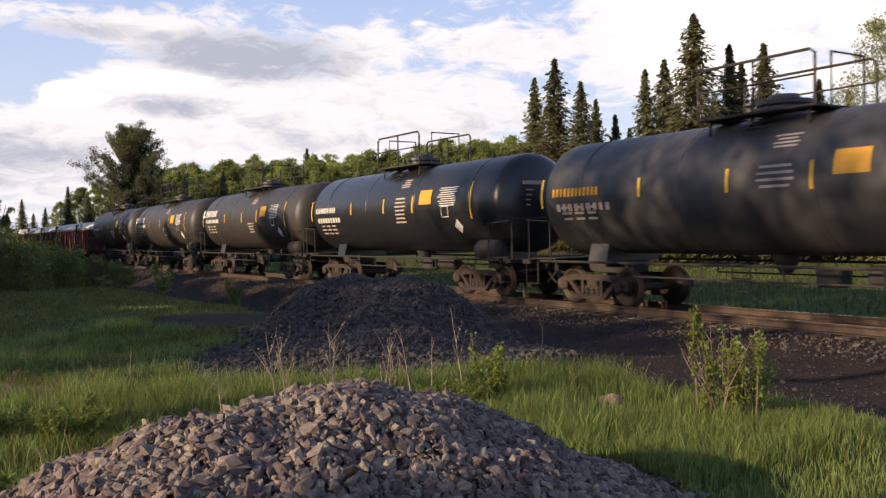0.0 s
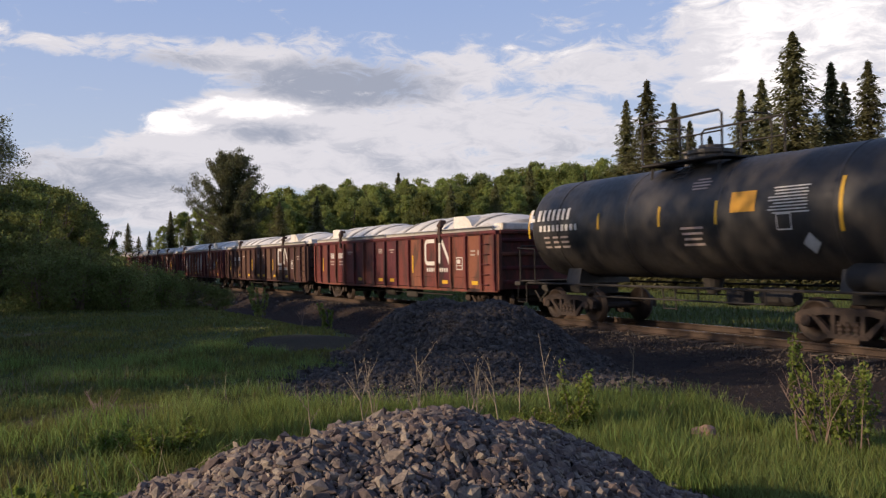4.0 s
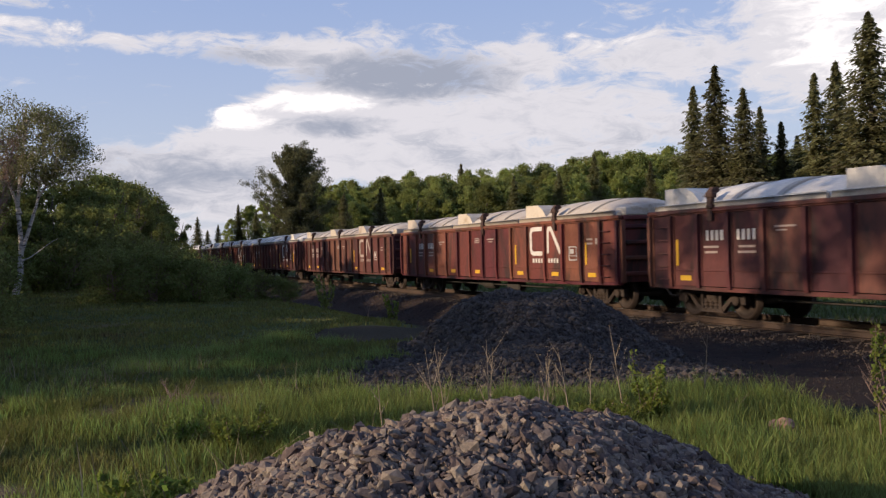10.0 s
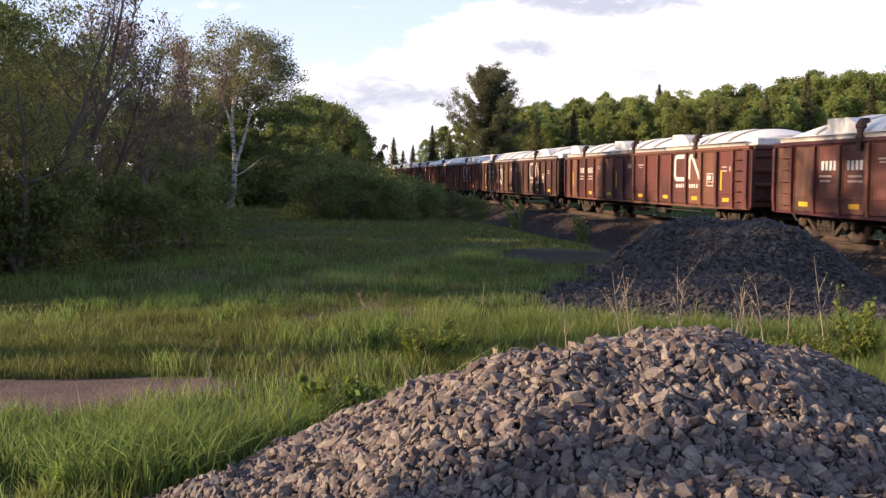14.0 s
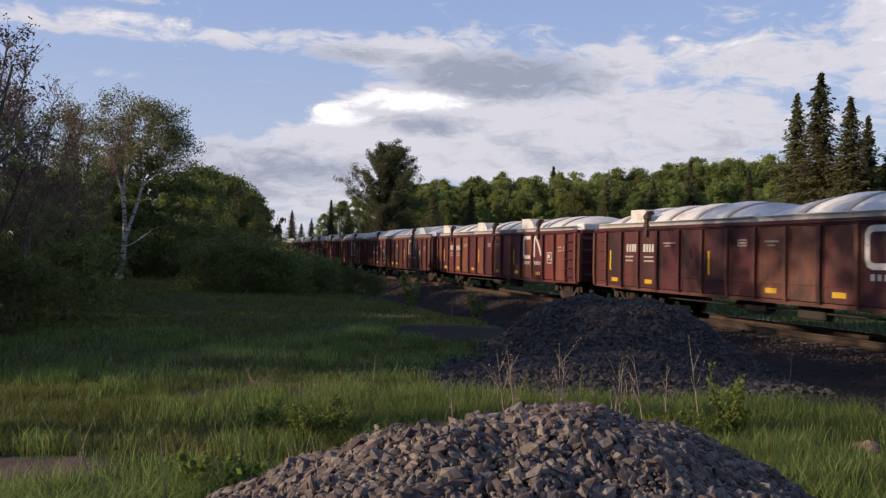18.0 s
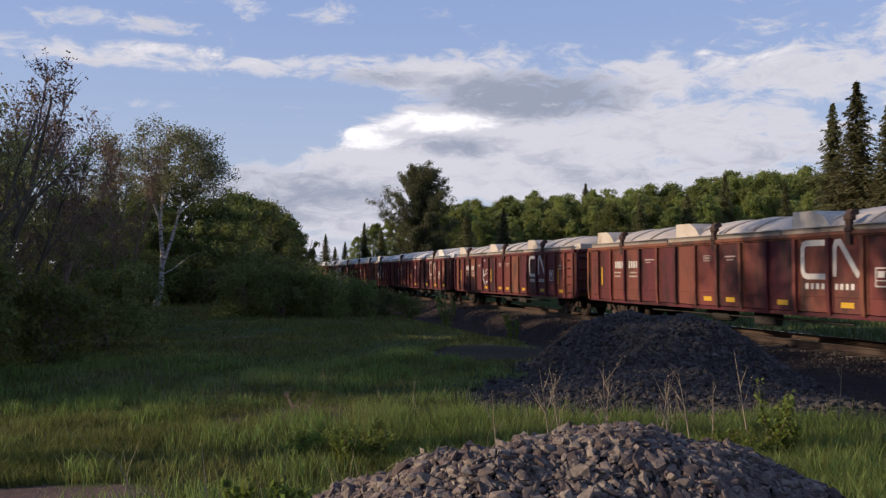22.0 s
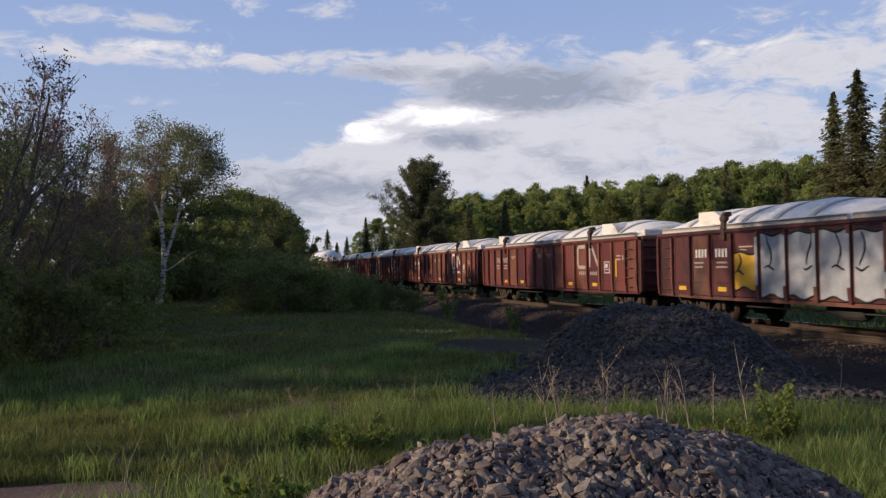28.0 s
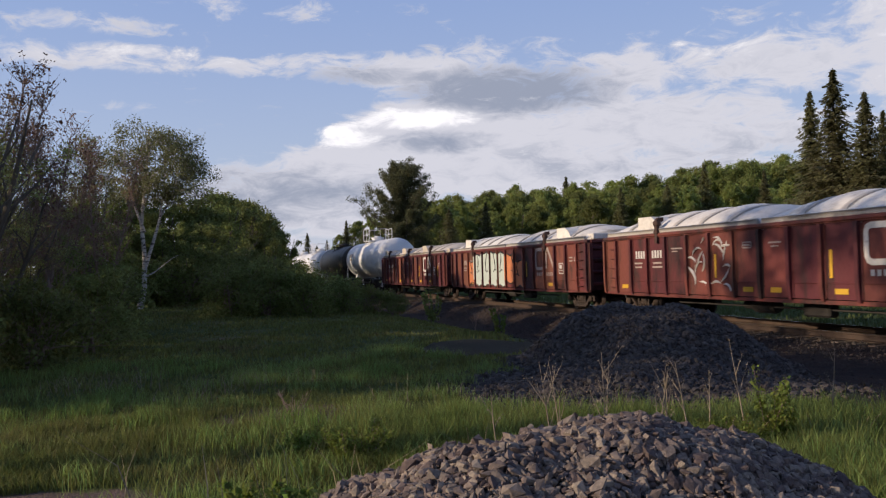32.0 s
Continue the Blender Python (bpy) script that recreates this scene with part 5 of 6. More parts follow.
def gondola(n, colour, lid, form):
    """A gondola car with its vaulted covers; the near side carries the markings."""
    mat = PAINTS[colour]
    rng = random.Random(100 + n)
    look_of = {"red": "oxide-red", "brown": "weathered brown", "dark": "dark brown"}[colour]
    extra = {17: " and silver graffiti", 20: " and white scrawls", 21: " and pale and orange graffiti"}.get(n, "")
    car = tagged(new("gondola_car"), "%s gondola car with %s ribbed covers%s" % (look_of, lid, extra), "freight car", "gondola cars of the train")
    # near side: sheets and posts one by one
    for k in range(16):
        y, wide = (POSTS[k] + POSTS[k + 1]) / 2, POSTS[k + 1] - POSTS[k]
        shared("side_panel", "panel%.2f" % wide, lambda g: panel_shape(g, wide), mat, car, at=pose(-GW, y, 0))
    for y in POSTS:
        shared("side_post", "post", post_shape, mat, car, at=pose(-GW, y, 0))
        shared("side_post", "post", post_shape, mat, car, at=pose(GW, y, 0, 0, 0, 180))
    shared("side_wall", "farwall", lambda g: g.box(GW - 0.01, 0, (G0 + G1) / 2, 0.03, 2 * GL - 0.1, G1 - G0 - 0.1), mat, car)
    for s in (-1, 1):
        shared("top_rail", "top_rail", lambda g: (g.box(0, 0, G1 - 0.05, 0.15, 2 * GL, 0.10, 0.02), g.box(0.0, 0, G1 - 0.115, 0.09, 2 * GL, 0.03, 0.008)), mat, car, at=pose(s * (GW - 0.01), 0, 0))
        shared("side_sill", "side_sill", lambda g: g.slab([(-GL, G0 + 0.03), (-6.0, G0), (6.0, G0), (GL, G0 + 0.03), (GL, G0 - 0.05), (6.2, G0 - 0.09), (-6.2, G0 - 0.09), (-GL, G0 - 0.05)], "x", -0.04, 0.04), mat, car, at=pose(s * (GW - 0.04), 0, 0))
        shared("end_wall", "end_wall", end_shape, mat, car, at=pose(0, s * (GL - 0.06), 0, 0, 0, 0 if s > 0 else 180))
        for k in range(4):
            shared("end_rib", "end_rib", lambda g: g.box(0, 0, 0, 2 * GW - 0.3, 0.09, 0.12, 0.03), mat, car, at=pose(0, s * (GL - 0.0), G0 + 0.25 + 0.42 * k))
        shared("end_rail", "end_rail", lambda g: g.box(0, 0, G1 - 0.06, 2 * GW - 0.18, 0.14, 0.12, 0.02), mat, car, at=pose(0, s * (GL - 0.02), 0))
        for q in (-1, 1):
            shared("corner_post", "corner_post", lambda g: g.box(0, 0, (G0 + G1) / 2 - 0.06, 0.14, 0.12, G1 - G0 - 0.12, 0.02), mat, car, at=pose(q * (GW - 0.08), s * (GL - 0.01), 0))
            shared("ladder", "ladder", ladder_shape, mat, car, at=pose(q * (GW + 0.0), s * (GL - 0.68), 0, 0, 0, 0 if q < 0 else 180))
        coupler(car, s * (GL + 0.28))
        truck(car, s * 6.75)
    shared("underframe", "gondola_under", lambda g: (g.box(0, 0, G0 + 0.12, 2.8, 2 * GL - 0.2, 0.12), g.box(0, 0, G0 - 0.06, 0.6, 2 * GL - 0.4, 0.26, 0.02),
           [g.box(0, y, G0 - 0.02, 2.6, 0.16, 0.2) for y in (-5, -3.4, -1.7, 0, 1.7, 3.4, 5)]), UNDER, car)
    shared("brake_cylinder", "brake_gear", lambda g: (g.lathe([(-1.0, 0.16), (-0.9, 0.2), (-0.2, 0.2), (-0.1, 0.12), (0.3, 0.1)], "y", (-0.9, 1.2, 0.52), 12)), UNDER, car)
    shared("valve_box", "valve_box", lambda g: g.box(-0.95, -1.4, 0.5, 0.3, 0.9, 0.36, 0.05), UNDER, car)
    shared("brake_pipe", "brake_pipe", lambda g: g.tube([(-1.0, -4.6, 0.5), (-1.0, 4.6, 0.5)], 0.03, 5), UNDER, car)
    # covers
    lm = LIDS[lid]
    if form == "long":
        spans = [(-8.2, -0.06, 6), (0.06, 8.2, 6)]
    else:
        spans = [(-8.2, -2.75, 4), (-2.69, 2.69, 4), (2.75, 8.2, 4)]
    for i, (a, b, ribs) in enumerate(spans):
        c = shared("cover", "lid%s%d" % (form, i), lid_shape(a, b, ribs, 0.60 if form == "long" else 0.54, 2.2 if form == "long" else 1.5), lm, car, "", True)
        for k in range(1, ribs):
            y = a + (b - a) * k / ribs
            e = min((y - a) / ends_of(form), (b - y) / ends_of(form), 1.0)
            e = 1 - (1 - e) ** 2
            shared("cover_rib", "rib%s%.3f" % (form, e), lid_rib((0.60 if form == "long" else 0.54) * (0.5 + 0.5 * e) * 0.82), LID_RIB if lid != "tan" else LIDS["tan"], c, at=pose(0, y, 0))
        ys = {"long": (b - 2.2,) if i else (a + 2.45,), "short": (b - 0.55,)}[form]
        for y in ys:
            shared("cover_block", "lidbox", box_shape, lm, c, at=pose(0, y, G1 + 0.06, 0, 0, 180 if form == "long" and i == 1 else 180))
    for y in ((4.9, -4.6) if form == "long" else (5.9, 0.0, -5.2)):
        shared("cover_clamp", "bracket", bracket_shape, RUST, car, at=pose(-GW - 0.05, y + rng.uniform(-0.2, 0.2), 0))
    shared("vent_box", "ventbox", lambda g: g.box(0, 0, G1 + 0.12, 1.1, 0.5, 0.22, 0.03), lm, car, at=pose(-0.7, -8.1, 0))
    # paint on the near side, between the posts
    def on(k, name, key, build, m, label="", dx=0.0):
        y = (POSTS[k] + POSTS[k + 1]) / 2
        return shared(name, key, build, m, car, label, at=pose(FACE - 0.006 - dx, y, 0))
    def each(k, name, key, rows, m, label=""):
        for i, row in enumerate(rows):
            on(k, name, "%s_%d" % (key, i), bars("", [row]), m, label)
    white = MARK_WHITE if n % 3 else MARK_FADED
    each(13, "number_bar", "num%d" % (n % 4), text_bars(n % 4, -0.34, 0.3, G0 + 1.18, 0.23, 4), white, "white painted figures")
    each(12, "number_bar", "numb%d" % (n % 4), text_bars(7 + n % 4, -0.3, 0.34, G0 + 1.18, 0.23, 4), white, "white painted figures")
    each(13, "data_bar", "data", [(0.1, G0 + 0.92, 0.5, 0.05), (0.1, G0 + 0.8, 0.42, 0.05)], MARK_FADED)
    each(12, "data_bar", "datb", [(0.0, G0 + 0.92, 0.5, 0.05), (0.0, G0 + 0.8, 0.55, 0.05)], MARK_FADED)
    each(11, "data_bar", "datc", [(0.0, G0 + 1.32, 0.6, 0.04), (0.1, G0 + 1.24, 0.3, 0.03)], MARK_FADED)
    each(8, "data_bar", "datd", [(0.0, G0 + 1.38, 0.34, 0.03), (0.0, G0 + 1.24, 0.34, 0.03), (0.17, G0 + 1.31, 0.03, 0.16), (-0.17, G0 + 1.31, 0.03, 0.16), (0.0, G0 + 1.31, 0.24, 0.05)], MARK_FADED)
    each(7, "data_bar", "date", [(0.0, G0 + 1.34, 0.5, 0.04), (0.0, G0 + 1.25, 0.3, 0.03)], MARK_FADED)
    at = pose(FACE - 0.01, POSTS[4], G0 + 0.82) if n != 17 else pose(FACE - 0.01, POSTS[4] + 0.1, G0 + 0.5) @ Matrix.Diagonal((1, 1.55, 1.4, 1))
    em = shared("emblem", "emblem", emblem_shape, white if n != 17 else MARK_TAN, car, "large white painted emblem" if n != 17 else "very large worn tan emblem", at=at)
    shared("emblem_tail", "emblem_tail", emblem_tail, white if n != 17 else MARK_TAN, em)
    each(4, "address_bar", "url", text_bars(3, -0.42, 0.3, G0 + 0.6, 0.13, 4), white, "small white painted line")
    each(3, "address_bar", "url2", text_bars(4, -0.25, 0.42, G0 + 0.6, 0.13, 4), white, "small white painted line")
    on(2, "stencil_box", "stencil", bars("", [(0, G0 + 1.0, 0.42, 0.03), (0, G0 + 0.62, 0.42, 0.03), (0.2, G0 + 0.81, 0.03, 0.4), (-0.2, G0 + 0.81, 0.03, 0.4), (0, G0 + 0.74, 0.38, 0.02), (0.05, G0 + 0.87, 0.2, 0.13)]), MARK_WHITE, "white stencilled box")
    each(1, "data_bar", "datf", [(0.1, G0 + 1.2, 0.3, 0.05), (0.1, G0 + 1.08, 0.3, 0.05), (-0.25, G0 + 1.14, 0.1, 0.16)], MARK_FADED)
    for k in rng.sample((1, 3, 5, 7, 8, 10, 12, 14), 4 + n % 3):
        on(k, "reflector_strip", "refl_h", bars("", [(0, G0 + 0.2, 0.4, 0.12)]), MARK_YELLOW, "yellow reflective strip")
    for k in rng.sample((1, 5, 9, 14), 1 + n % 3):
        on(k, "reflector_strip", "refl_v", bars("", [(0.3, G0 + 0.8, 0.09, 0.62)]), MARK_YELLOW, "yellow upright reflective strip")
    if n == 3:
        for k, top in ((11, 1.5), (10, 1.62), (7, 1.45), (6, 1.62)):
            y = (POSTS[k] + POSTS[k + 1]) / 2
            r3 = random.Random(k)
            lows = [G0 + 0.3 + 0.12 * r3.random() for m in range(4)]
            pts = [(0.42, lows[0]), (0.36, G0 + top * 0.78), (0.27, G0 + top * 0.95), (0.22, G0 + top * 0.6), (0.14, G0 + top * 0.98), (0.1, lows[1]), (0.04, lows[1] + 0.1),
                   (-0.02, G0 + top * 0.9), (-0.09, G0 + top), (-0.15, lows[2]), (-0.24, lows[2] + 0.16), (-0.3, G0 + top * 0.92), (-0.38, G0 + top * 0.8), (-0.4, lows[3])]
            g = Geo()
            g.tube([(-0.006, p, q) for p, q in pts], [0.012 + 0.008 * r3.random() for p in pts], 4)
            part("graffiti", g, SPRAY_DULL, car, "silvery sprayed scrawl").matrix_basis = pose(FACE - 0.006, y, 0)
            for q in range(2):
                e = r3.uniform(-0.3, 0.3)
                g = Geo()
                g.tube([(-0.006, e + 0.07 * math.sin(m * 1.3), G0 + 0.2 + 0.045 * m) for m in range(6)], 0.011, 4)
                part("graffiti", g, SPRAY_DULL, car, "small silvery sprayed stroke").matrix_basis = pose(FACE - 0.006, y, 0)
        for k in (9, 8):
            g = Geo()
            g.tube([(-0.006, a, G0 + b) for a, b in ((0.3, 0.72), (-0.05, 0.72), (-0.02, 0.98), (-0.36, 0.6), (-0.02, 0.36), (-0.05, 0.54), (0.3, 0.52))], 0.018, 4)
            part("graffiti", g, SPRAY_DULL, car, "silvery sprayed arrow outline").matrix_basis = pose(FACE - 0.006, (POSTS[k] + POSTS[k + 1]) / 2, 0)
    if n in (9, 12, 20, 14):
        for k in ((10, 9) if n == 20 else (10,)):
            for g in spray(n * 3 + k, -0.4, 0.4)(9):
                part("graffiti", g, MARK_WHITE, car, "white sprayed scrawl").matrix_basis = pose(FACE - 0.006, (POSTS[k] + POSTS[k + 1]) / 2, 0)
    if n in SPRAYED:
        r4 = random.Random(n)
        for k, (col, low, high) in SPRAYED[n].items():
            mid, wide = (POSTS[k] + POSTS[k + 1]) / 2, POSTS[k + 1] - POSTS[k] - 0.19
            z0, z1 = G0 + 0.1 + low * 1.5, G0 + 0.1 + high * 1.5
            e1, e2 = r4.uniform(0, 6), r4.uniform(0, 6)
            top = [(wide * (j / 12 - 0.5), z1 + 0.04 * math.sin(e1 + j * 0.55)) for j in range(13)]
            foot = [(wide * (0.5 - j / 12), z0 + 0.05 * math.sin(e2 + j * 0.6)) for j in range(13)]
            g = Geo()
            g.slab(top + foot, "x", -0.004, 0.0)
            part("graffiti", g, col, car, "sprayed letter field").matrix_basis = pose(FACE - 0.014, mid, 0)
            if k + 1 in SPRAYED[n]:
                g = Geo()
                g.slab([(-0.1, max(z0, G0 + 0.34)), (-0.1, z1 - 0.05), (-0.094, z1 - 0.05), (-0.094, max(z0, G0 + 0.34))], "y", -0.056, 0.056)
                part("graffiti", g, col, car, "sprayed post face").matrix_basis = pose(-GW, POSTS[k + 1], 0)
            # dark outlines: one down the letter's side, one short stroke across, drips at the foot
            x0 = r4.uniform(-0.3, 0.3)
            lines = [([(x0 + 0.1 * math.sin(e1 + m * 0.7), z1 - 0.02 - (z1 - z0) * 0.5 * m / 6) for m in range(7)], 0.03),
                     ([(x0 - 0.2 + 0.08 * m, z0 + (z1 - z0) * 0.45 + 0.05 * math.sin(e2 + m)) for m in range(6)], 0.028),
                     ([(wide * (j / 12 - 0.5), z1 + 0.01 + 0.04 * math.sin(e1 + j * 0.55)) for j in range(13)], 0.04),
                     ([(wide * (0.5 - j / 12), z0 - 0.02 + 0.05 * math.sin(e2 + j * 0.6)) for j in range(13)], 0.022)]
            for pts, r in lines:
                g = Geo()
                c = len(pts)
                g.tube([(-0.006, p, q) for p, q in pts], [r * (0.45 + 0.55 * math.sin(math.pi * (m + 0.5) / c)) for m in range(c)], 4)
                part("graffiti", g, SPRAY_BLACK, car, "black sprayed outline").matrix_basis = pose(FACE - 0.016, mid, 0)
    return car


def tank_car(n, colour, L, R, zc, style):
    """A tank car: barrel with domed ends, top platform with rails, ladders, sills and trucks."""
    mat = TANKS[colour]
    words = {"black": "glossy black", "dusty": "dusty black", "grey": "sooty dark grey", "white": "white", "red": "faded red"}[colour]
    car = tagged(new("tank_car"), "%s railway tank car with top platform on the rails" % words, "tank car", "tank cars of the train")
    h = L / 2
    rows = [(-h + 0.62 * (1 - math.cos(math.pi / 2 * k / 8)), max(0.02, R * math.sin(math.pi / 2 * k / 8))) for k in range(9)]
    barrel = rows + [(-h * 0.4, R), (-h * 0.39, R + 0.006), (h * 0.39, R + 0.006), (h * 0.4, R)] + [(-a, r) for a, r in rows[::-1]]
    body = shared("tank", "tank%s%.1f%.2f" % (style, L, R), lambda g: g.lathe(barrel, "y", (0, 0, zc), 56), mat, car, "", True)
    for y in (-h * 0.72, -h * 0.25, h * 0.25, h * 0.72):
        shared("weld_band", "band%.2f" % R, lambda g: g.lathe([(-0.035, R + 0.004), (-0.03, R + 0.012), (0.03, R + 0.012), (0.035, R + 0.004)], "y", (0, 0, 0), 48), mat, body, "", True, at=pose(0, y, zc))
    # platform, dome and rails
    top = zc + R
    shared("dome", "dome%.2f" % R, lambda g: (g.lathe([(-0.15, 0.5), (0.18, 0.5), (0.22, 0.54), (0.30, 0.54), (0.34, 0.3), (0.42, 0.28)], "z", (0, 0, top), 24), g.lathe([(0.0, 0.08), (0.3, 0.08), (0.32, 0.12), (0.36, 0.12)], "z", (0, 0.8, top), 10)), mat, body)
    plat = shared("platform", "plat%.2f" % R, lambda g: (g.box(-0.72, 0, top + 0.02, 0.5, 2.6, 0.05, 0.01), g.box(0.72, 0, top + 0.02, 0.5, 2.6, 0.05, 0.01), g.box(0, -1.05, top + 0.02, 1.5, 0.5, 0.05, 0.01), g.box(0, 1.05, top + 0.02, 1.5, 0.5, 0.05, 0.01),
                                                         [g.tube([(s * 0.8, y, top + 0.0), (s * 0.85, y, zc + R * 0.72)], 0.03, 5) for s in (-1, 1) for y in (-1.1, 1.1)]), UNDER if style != "pale" else mat, car)
    for s in (-1, 1):
        shared("handrail", "hrail%.2f%d" % (R, s), lambda g, s=s: (g.tube([(s * 0.94, -1.3, top), (s * 0.94, -1.3, top + 0.92), (s * 0.94, -1.2, top + 1.0), (s * 0.94, 1.2, top + 1.0), (s * 0.94, 1.3, top + 0.92), (s * 0.94, 1.3, top)], 0.028, 6),
               g.tube([(s * 0.94, -1.3, top + 0.55), (s * 0.94, 1.3, top + 0.55)], 0.02, 5), g.tube([(s * 0.94, 0, top), (s * 0.94, 0, top + 1.0)], 0.024, 5), g.tube([(0.5 * s, s * 1.32, top), (0.5 * s, s * 1.32, top + 0.98), (-0.5 * s, s * 1.32, top + 0.98), (-0.5 * s, s * 1.32, top)], 0.024, 6)), UNDER if style != "pale" else mat, plat)
    for s in (-1, 1):
        def rungs(g, s=s):
            zs = np.linspace(zc + R * (0.72 if s < 0 else -0.55), top - 0.12, 3 if s < 0 else 9)
            for e in (-0.2, 0.2):
                g.tube([(s * (math.sqrt(max(0, R * R - (z - zc) ** 2)) + 0.10), e, z) for z in zs] + [(s * 0.85, e, top + 0.05)], 0.018, 5)
            for z in zs:
                xx = s * (math.sqrt(max(0, R * R - (z - zc) ** 2)) + 0.10)
                g.tube([(xx, -0.2, z), (xx, 0.2, z)], 0.014, 5)
            for e in (-0.2, 0.2):
                g.tube([(s * 1.34, e, 1.0), (s * 1.3, e, 0.5)], 0.018, 5)
            for z in (0.52, 0.76):
                g.tube([(s * 1.3, -0.2, z), (s * 1.3, 0.2, z)], 0.014, 5)
        shared("ladder", "tladder%.2f%d" % (R, s), rungs, UNDER if style != "pale" else mat, car)
        # end sills, platforms, grab irons and long side pipe
        shared("end_sill", "esill%.1f%d" % (L, s), lambda g, s=s: (g.box(0, s * (h + 0.15), 0.98, 2.9, 0.3, 0.12, 0.02), g.box(0, s * (h - 0.9), 0.86, 0.7, 2.6, 0.3, 0.02), g.box(0, s * (h - 0.4), 1.06, 2.7, 0.9, 0.03)), UNDER, car)
        shared("saddle", "saddle%.2f%.1f%d" % (R, L, s), lambda g, s=s: g.slab([(-0.85, 1.0), (-0.7, zc - R * 0.66), (0.7, zc - R * 0.66), (0.85, 1.0)], "y", s * (h - 1.75) - 0.3, s * (h - 1.75) + 0.3), mat, car)
        for q in (-1, 1):
            shared("grab_iron", "grab%.1f%d%d" % (L, s, q), lambda g, s=s, q=q: (g.tube([(q * 1.3, s * (h + 0.2), 1.0), (q * 1.3, s * (h + 0.2), 1.98), (q * 1.25, s * (h + 0.2), 2.05), (q * 0.35, s * (h + 0.2), 2.05)], 0.022, 6), g.tube([(q * 1.38, s * (h - 0.7), 1.0), (q * 1.38, s * (h - 0.7), 1.95), (q * 1.38, s * (h + 0.2), 2.0)], 0.02, 5),
               g.tube([(q * 1.35, s * (h + 0.25), 1.0), (q * 1.35, s * (h + 0.25), 0.45), (q * 1.35, s * (h - 0.2), 0.45), (q * 1.35, s * (h - 0.2), 1.0)], 0.018, 5)), UNDER if style != "pale" else mat, car)
        shared("side_rail", "srail%.1f%d" % (L, s), lambda g, s=s: (g.tube([(s * 1.35, -h + 0.3, 1.0), (s * 1.35, h - 0.3, 1.0)], 0.03, 6), [g.tube([(s * 1.35, y, 1.0), (s * 1.32, y, 0.72)], 0.022, 5) for y in np.linspace(-h * 0.45, h * 0.45, 4)], g.tube([(s * 1.33, -h * 0.45, 0.72), (s * 1.33, h * 0.45, 0.72)], 0.02, 5)), UNDER, car)
        coupler(car, s * (h + 0.45))
        truck(car, s * (h - 1.75))
    shared("brake_cylinder", "tbrake", lambda g: (g.lathe([(-0.5, 0.15), (-0.4, 0.19), (0.3, 0.19), (0.4, 0.1)], "y", (-0.8, -2.6, 0.85), 12)), UNDER, car)
    shared("valve_box", "tvalve", lambda g: g.box(-0.6, -1.4, 0.8, 0.4, 0.5, 0.35, 0.05), UNDER, car)
    if style in ("maker", "gloss"):
        shared("air_reservoir", "reservoir%.1f" % L, lambda g: g.lathe([(-0.56, 0.05), (-0.52, 0.2), (-0.42, 0.26), (0.42, 0.26), (0.52, 0.2), (0.56, 0.05)], "y", (-0.98, -h + 1.15, 1.26), 18), UNDER, car, "", True)
        for i in range(5):
            shared("end_bar", "endbar%.1f%.2f%d" % (L, R, i), lambda g, i=i: g.box(-0.42, -h + 0.05, zc + 0.5 - 0.13 * i - (0.06 if i else 0), 0.62 if i == 0 else 0.4, 0.012, 0.1 if i == 0 else 0.035), MARK_FADED, body, "faded white lettering on the end")
    shared("outlet_valve", "outlet%.2f" % R, lambda g: g.lathe([(-0.35, 0.12), (-0.2, 0.2), (0.1, 0.3)], "z", (0, 0, zc - R), 14), UNDER, car)

    # painted marks follow the barrel's curve on the near side
    def curved(name, key, items, m, label=""):
        def build(g):
            for y, z, a, b in items:
                k = max(1, int(b / 0.12) + 1)
                vs, fs = [], []
                for i in range(k + 1):
                    zz = z - b / 2 + b * i / k
                    xx = -math.sqrt(max(0.01, (R + 0.016) ** 2 - zz * zz))
                    vs += [(xx, y - a / 2, zc + zz), (xx, y + a / 2, zc + zz)]
                for i in range(k):
                    fs.append((2 * i, 2 * i + 2, 2 * i + 3, 2 * i + 1))
                g.add(vs, fs)
        return shared(name, key, build, m, body, label)

    def rows_of(name, key, items, m, label=""):
        for i, item in enumerate(items):
            curved(name, "%s_%d" % (key, i), [item], m, label)
    r = random.Random(n)
    if style in ("maker", "plain", "gloss"):
        big = MARK_WHITE if style != "plain" else MARK_ORANGE
        rows_of("name_bar", "tn%s%d" % (style, n), text_bars(n, h * 0.62, h * 0.88, 0.36 if style == "maker" else 0.1, 0.3 if style == "maker" else 0.19, 7 if style == "maker" else 12), big, "painted name")
        if style == "maker":
            curved("emblem", "te%d" % n, [(h * 0.93, 0.37, 0.14, 0.36), (h * 0.915, 0.25, 0.26, 0.10)], MARK_WHITE, "white emblem")
        rows_of("number_bar", "tm%d" % n, text_bars(n + 9, h * 0.56, h * 0.86, 0.0 if style == "maker" else -0.25, 0.17, 9), MARK_WHITE if style != "plain" else MARK_FADED, "white painted figures")
        rows_of("data_bar", "td%d" % n, [(h * 0.8 - 0.42 * i, -0.25 - 0.13 * j - (0.2 if style == "gloss" else 0), 0.34 * r.uniform(0.7, 1.1), 0.055) for i in range(3) for j in range(3)], MARK_FADED)
        curved("notice_panel", "to%d" % n, [(-h * 0.36, 0.28, 0.66, 0.42)], MARK_ORANGE, "yellow-orange notice panel")
        rows_of("table_line", "tt%d" % n, [(-h * 0.55 + 0.06 * r.uniform(-1, 1), 0.5 - 0.062 * j, 0.95 * r.uniform(0.8, 1.0), 0.026) for j in range(9)], MARK_WHITE, "white stencilled table")
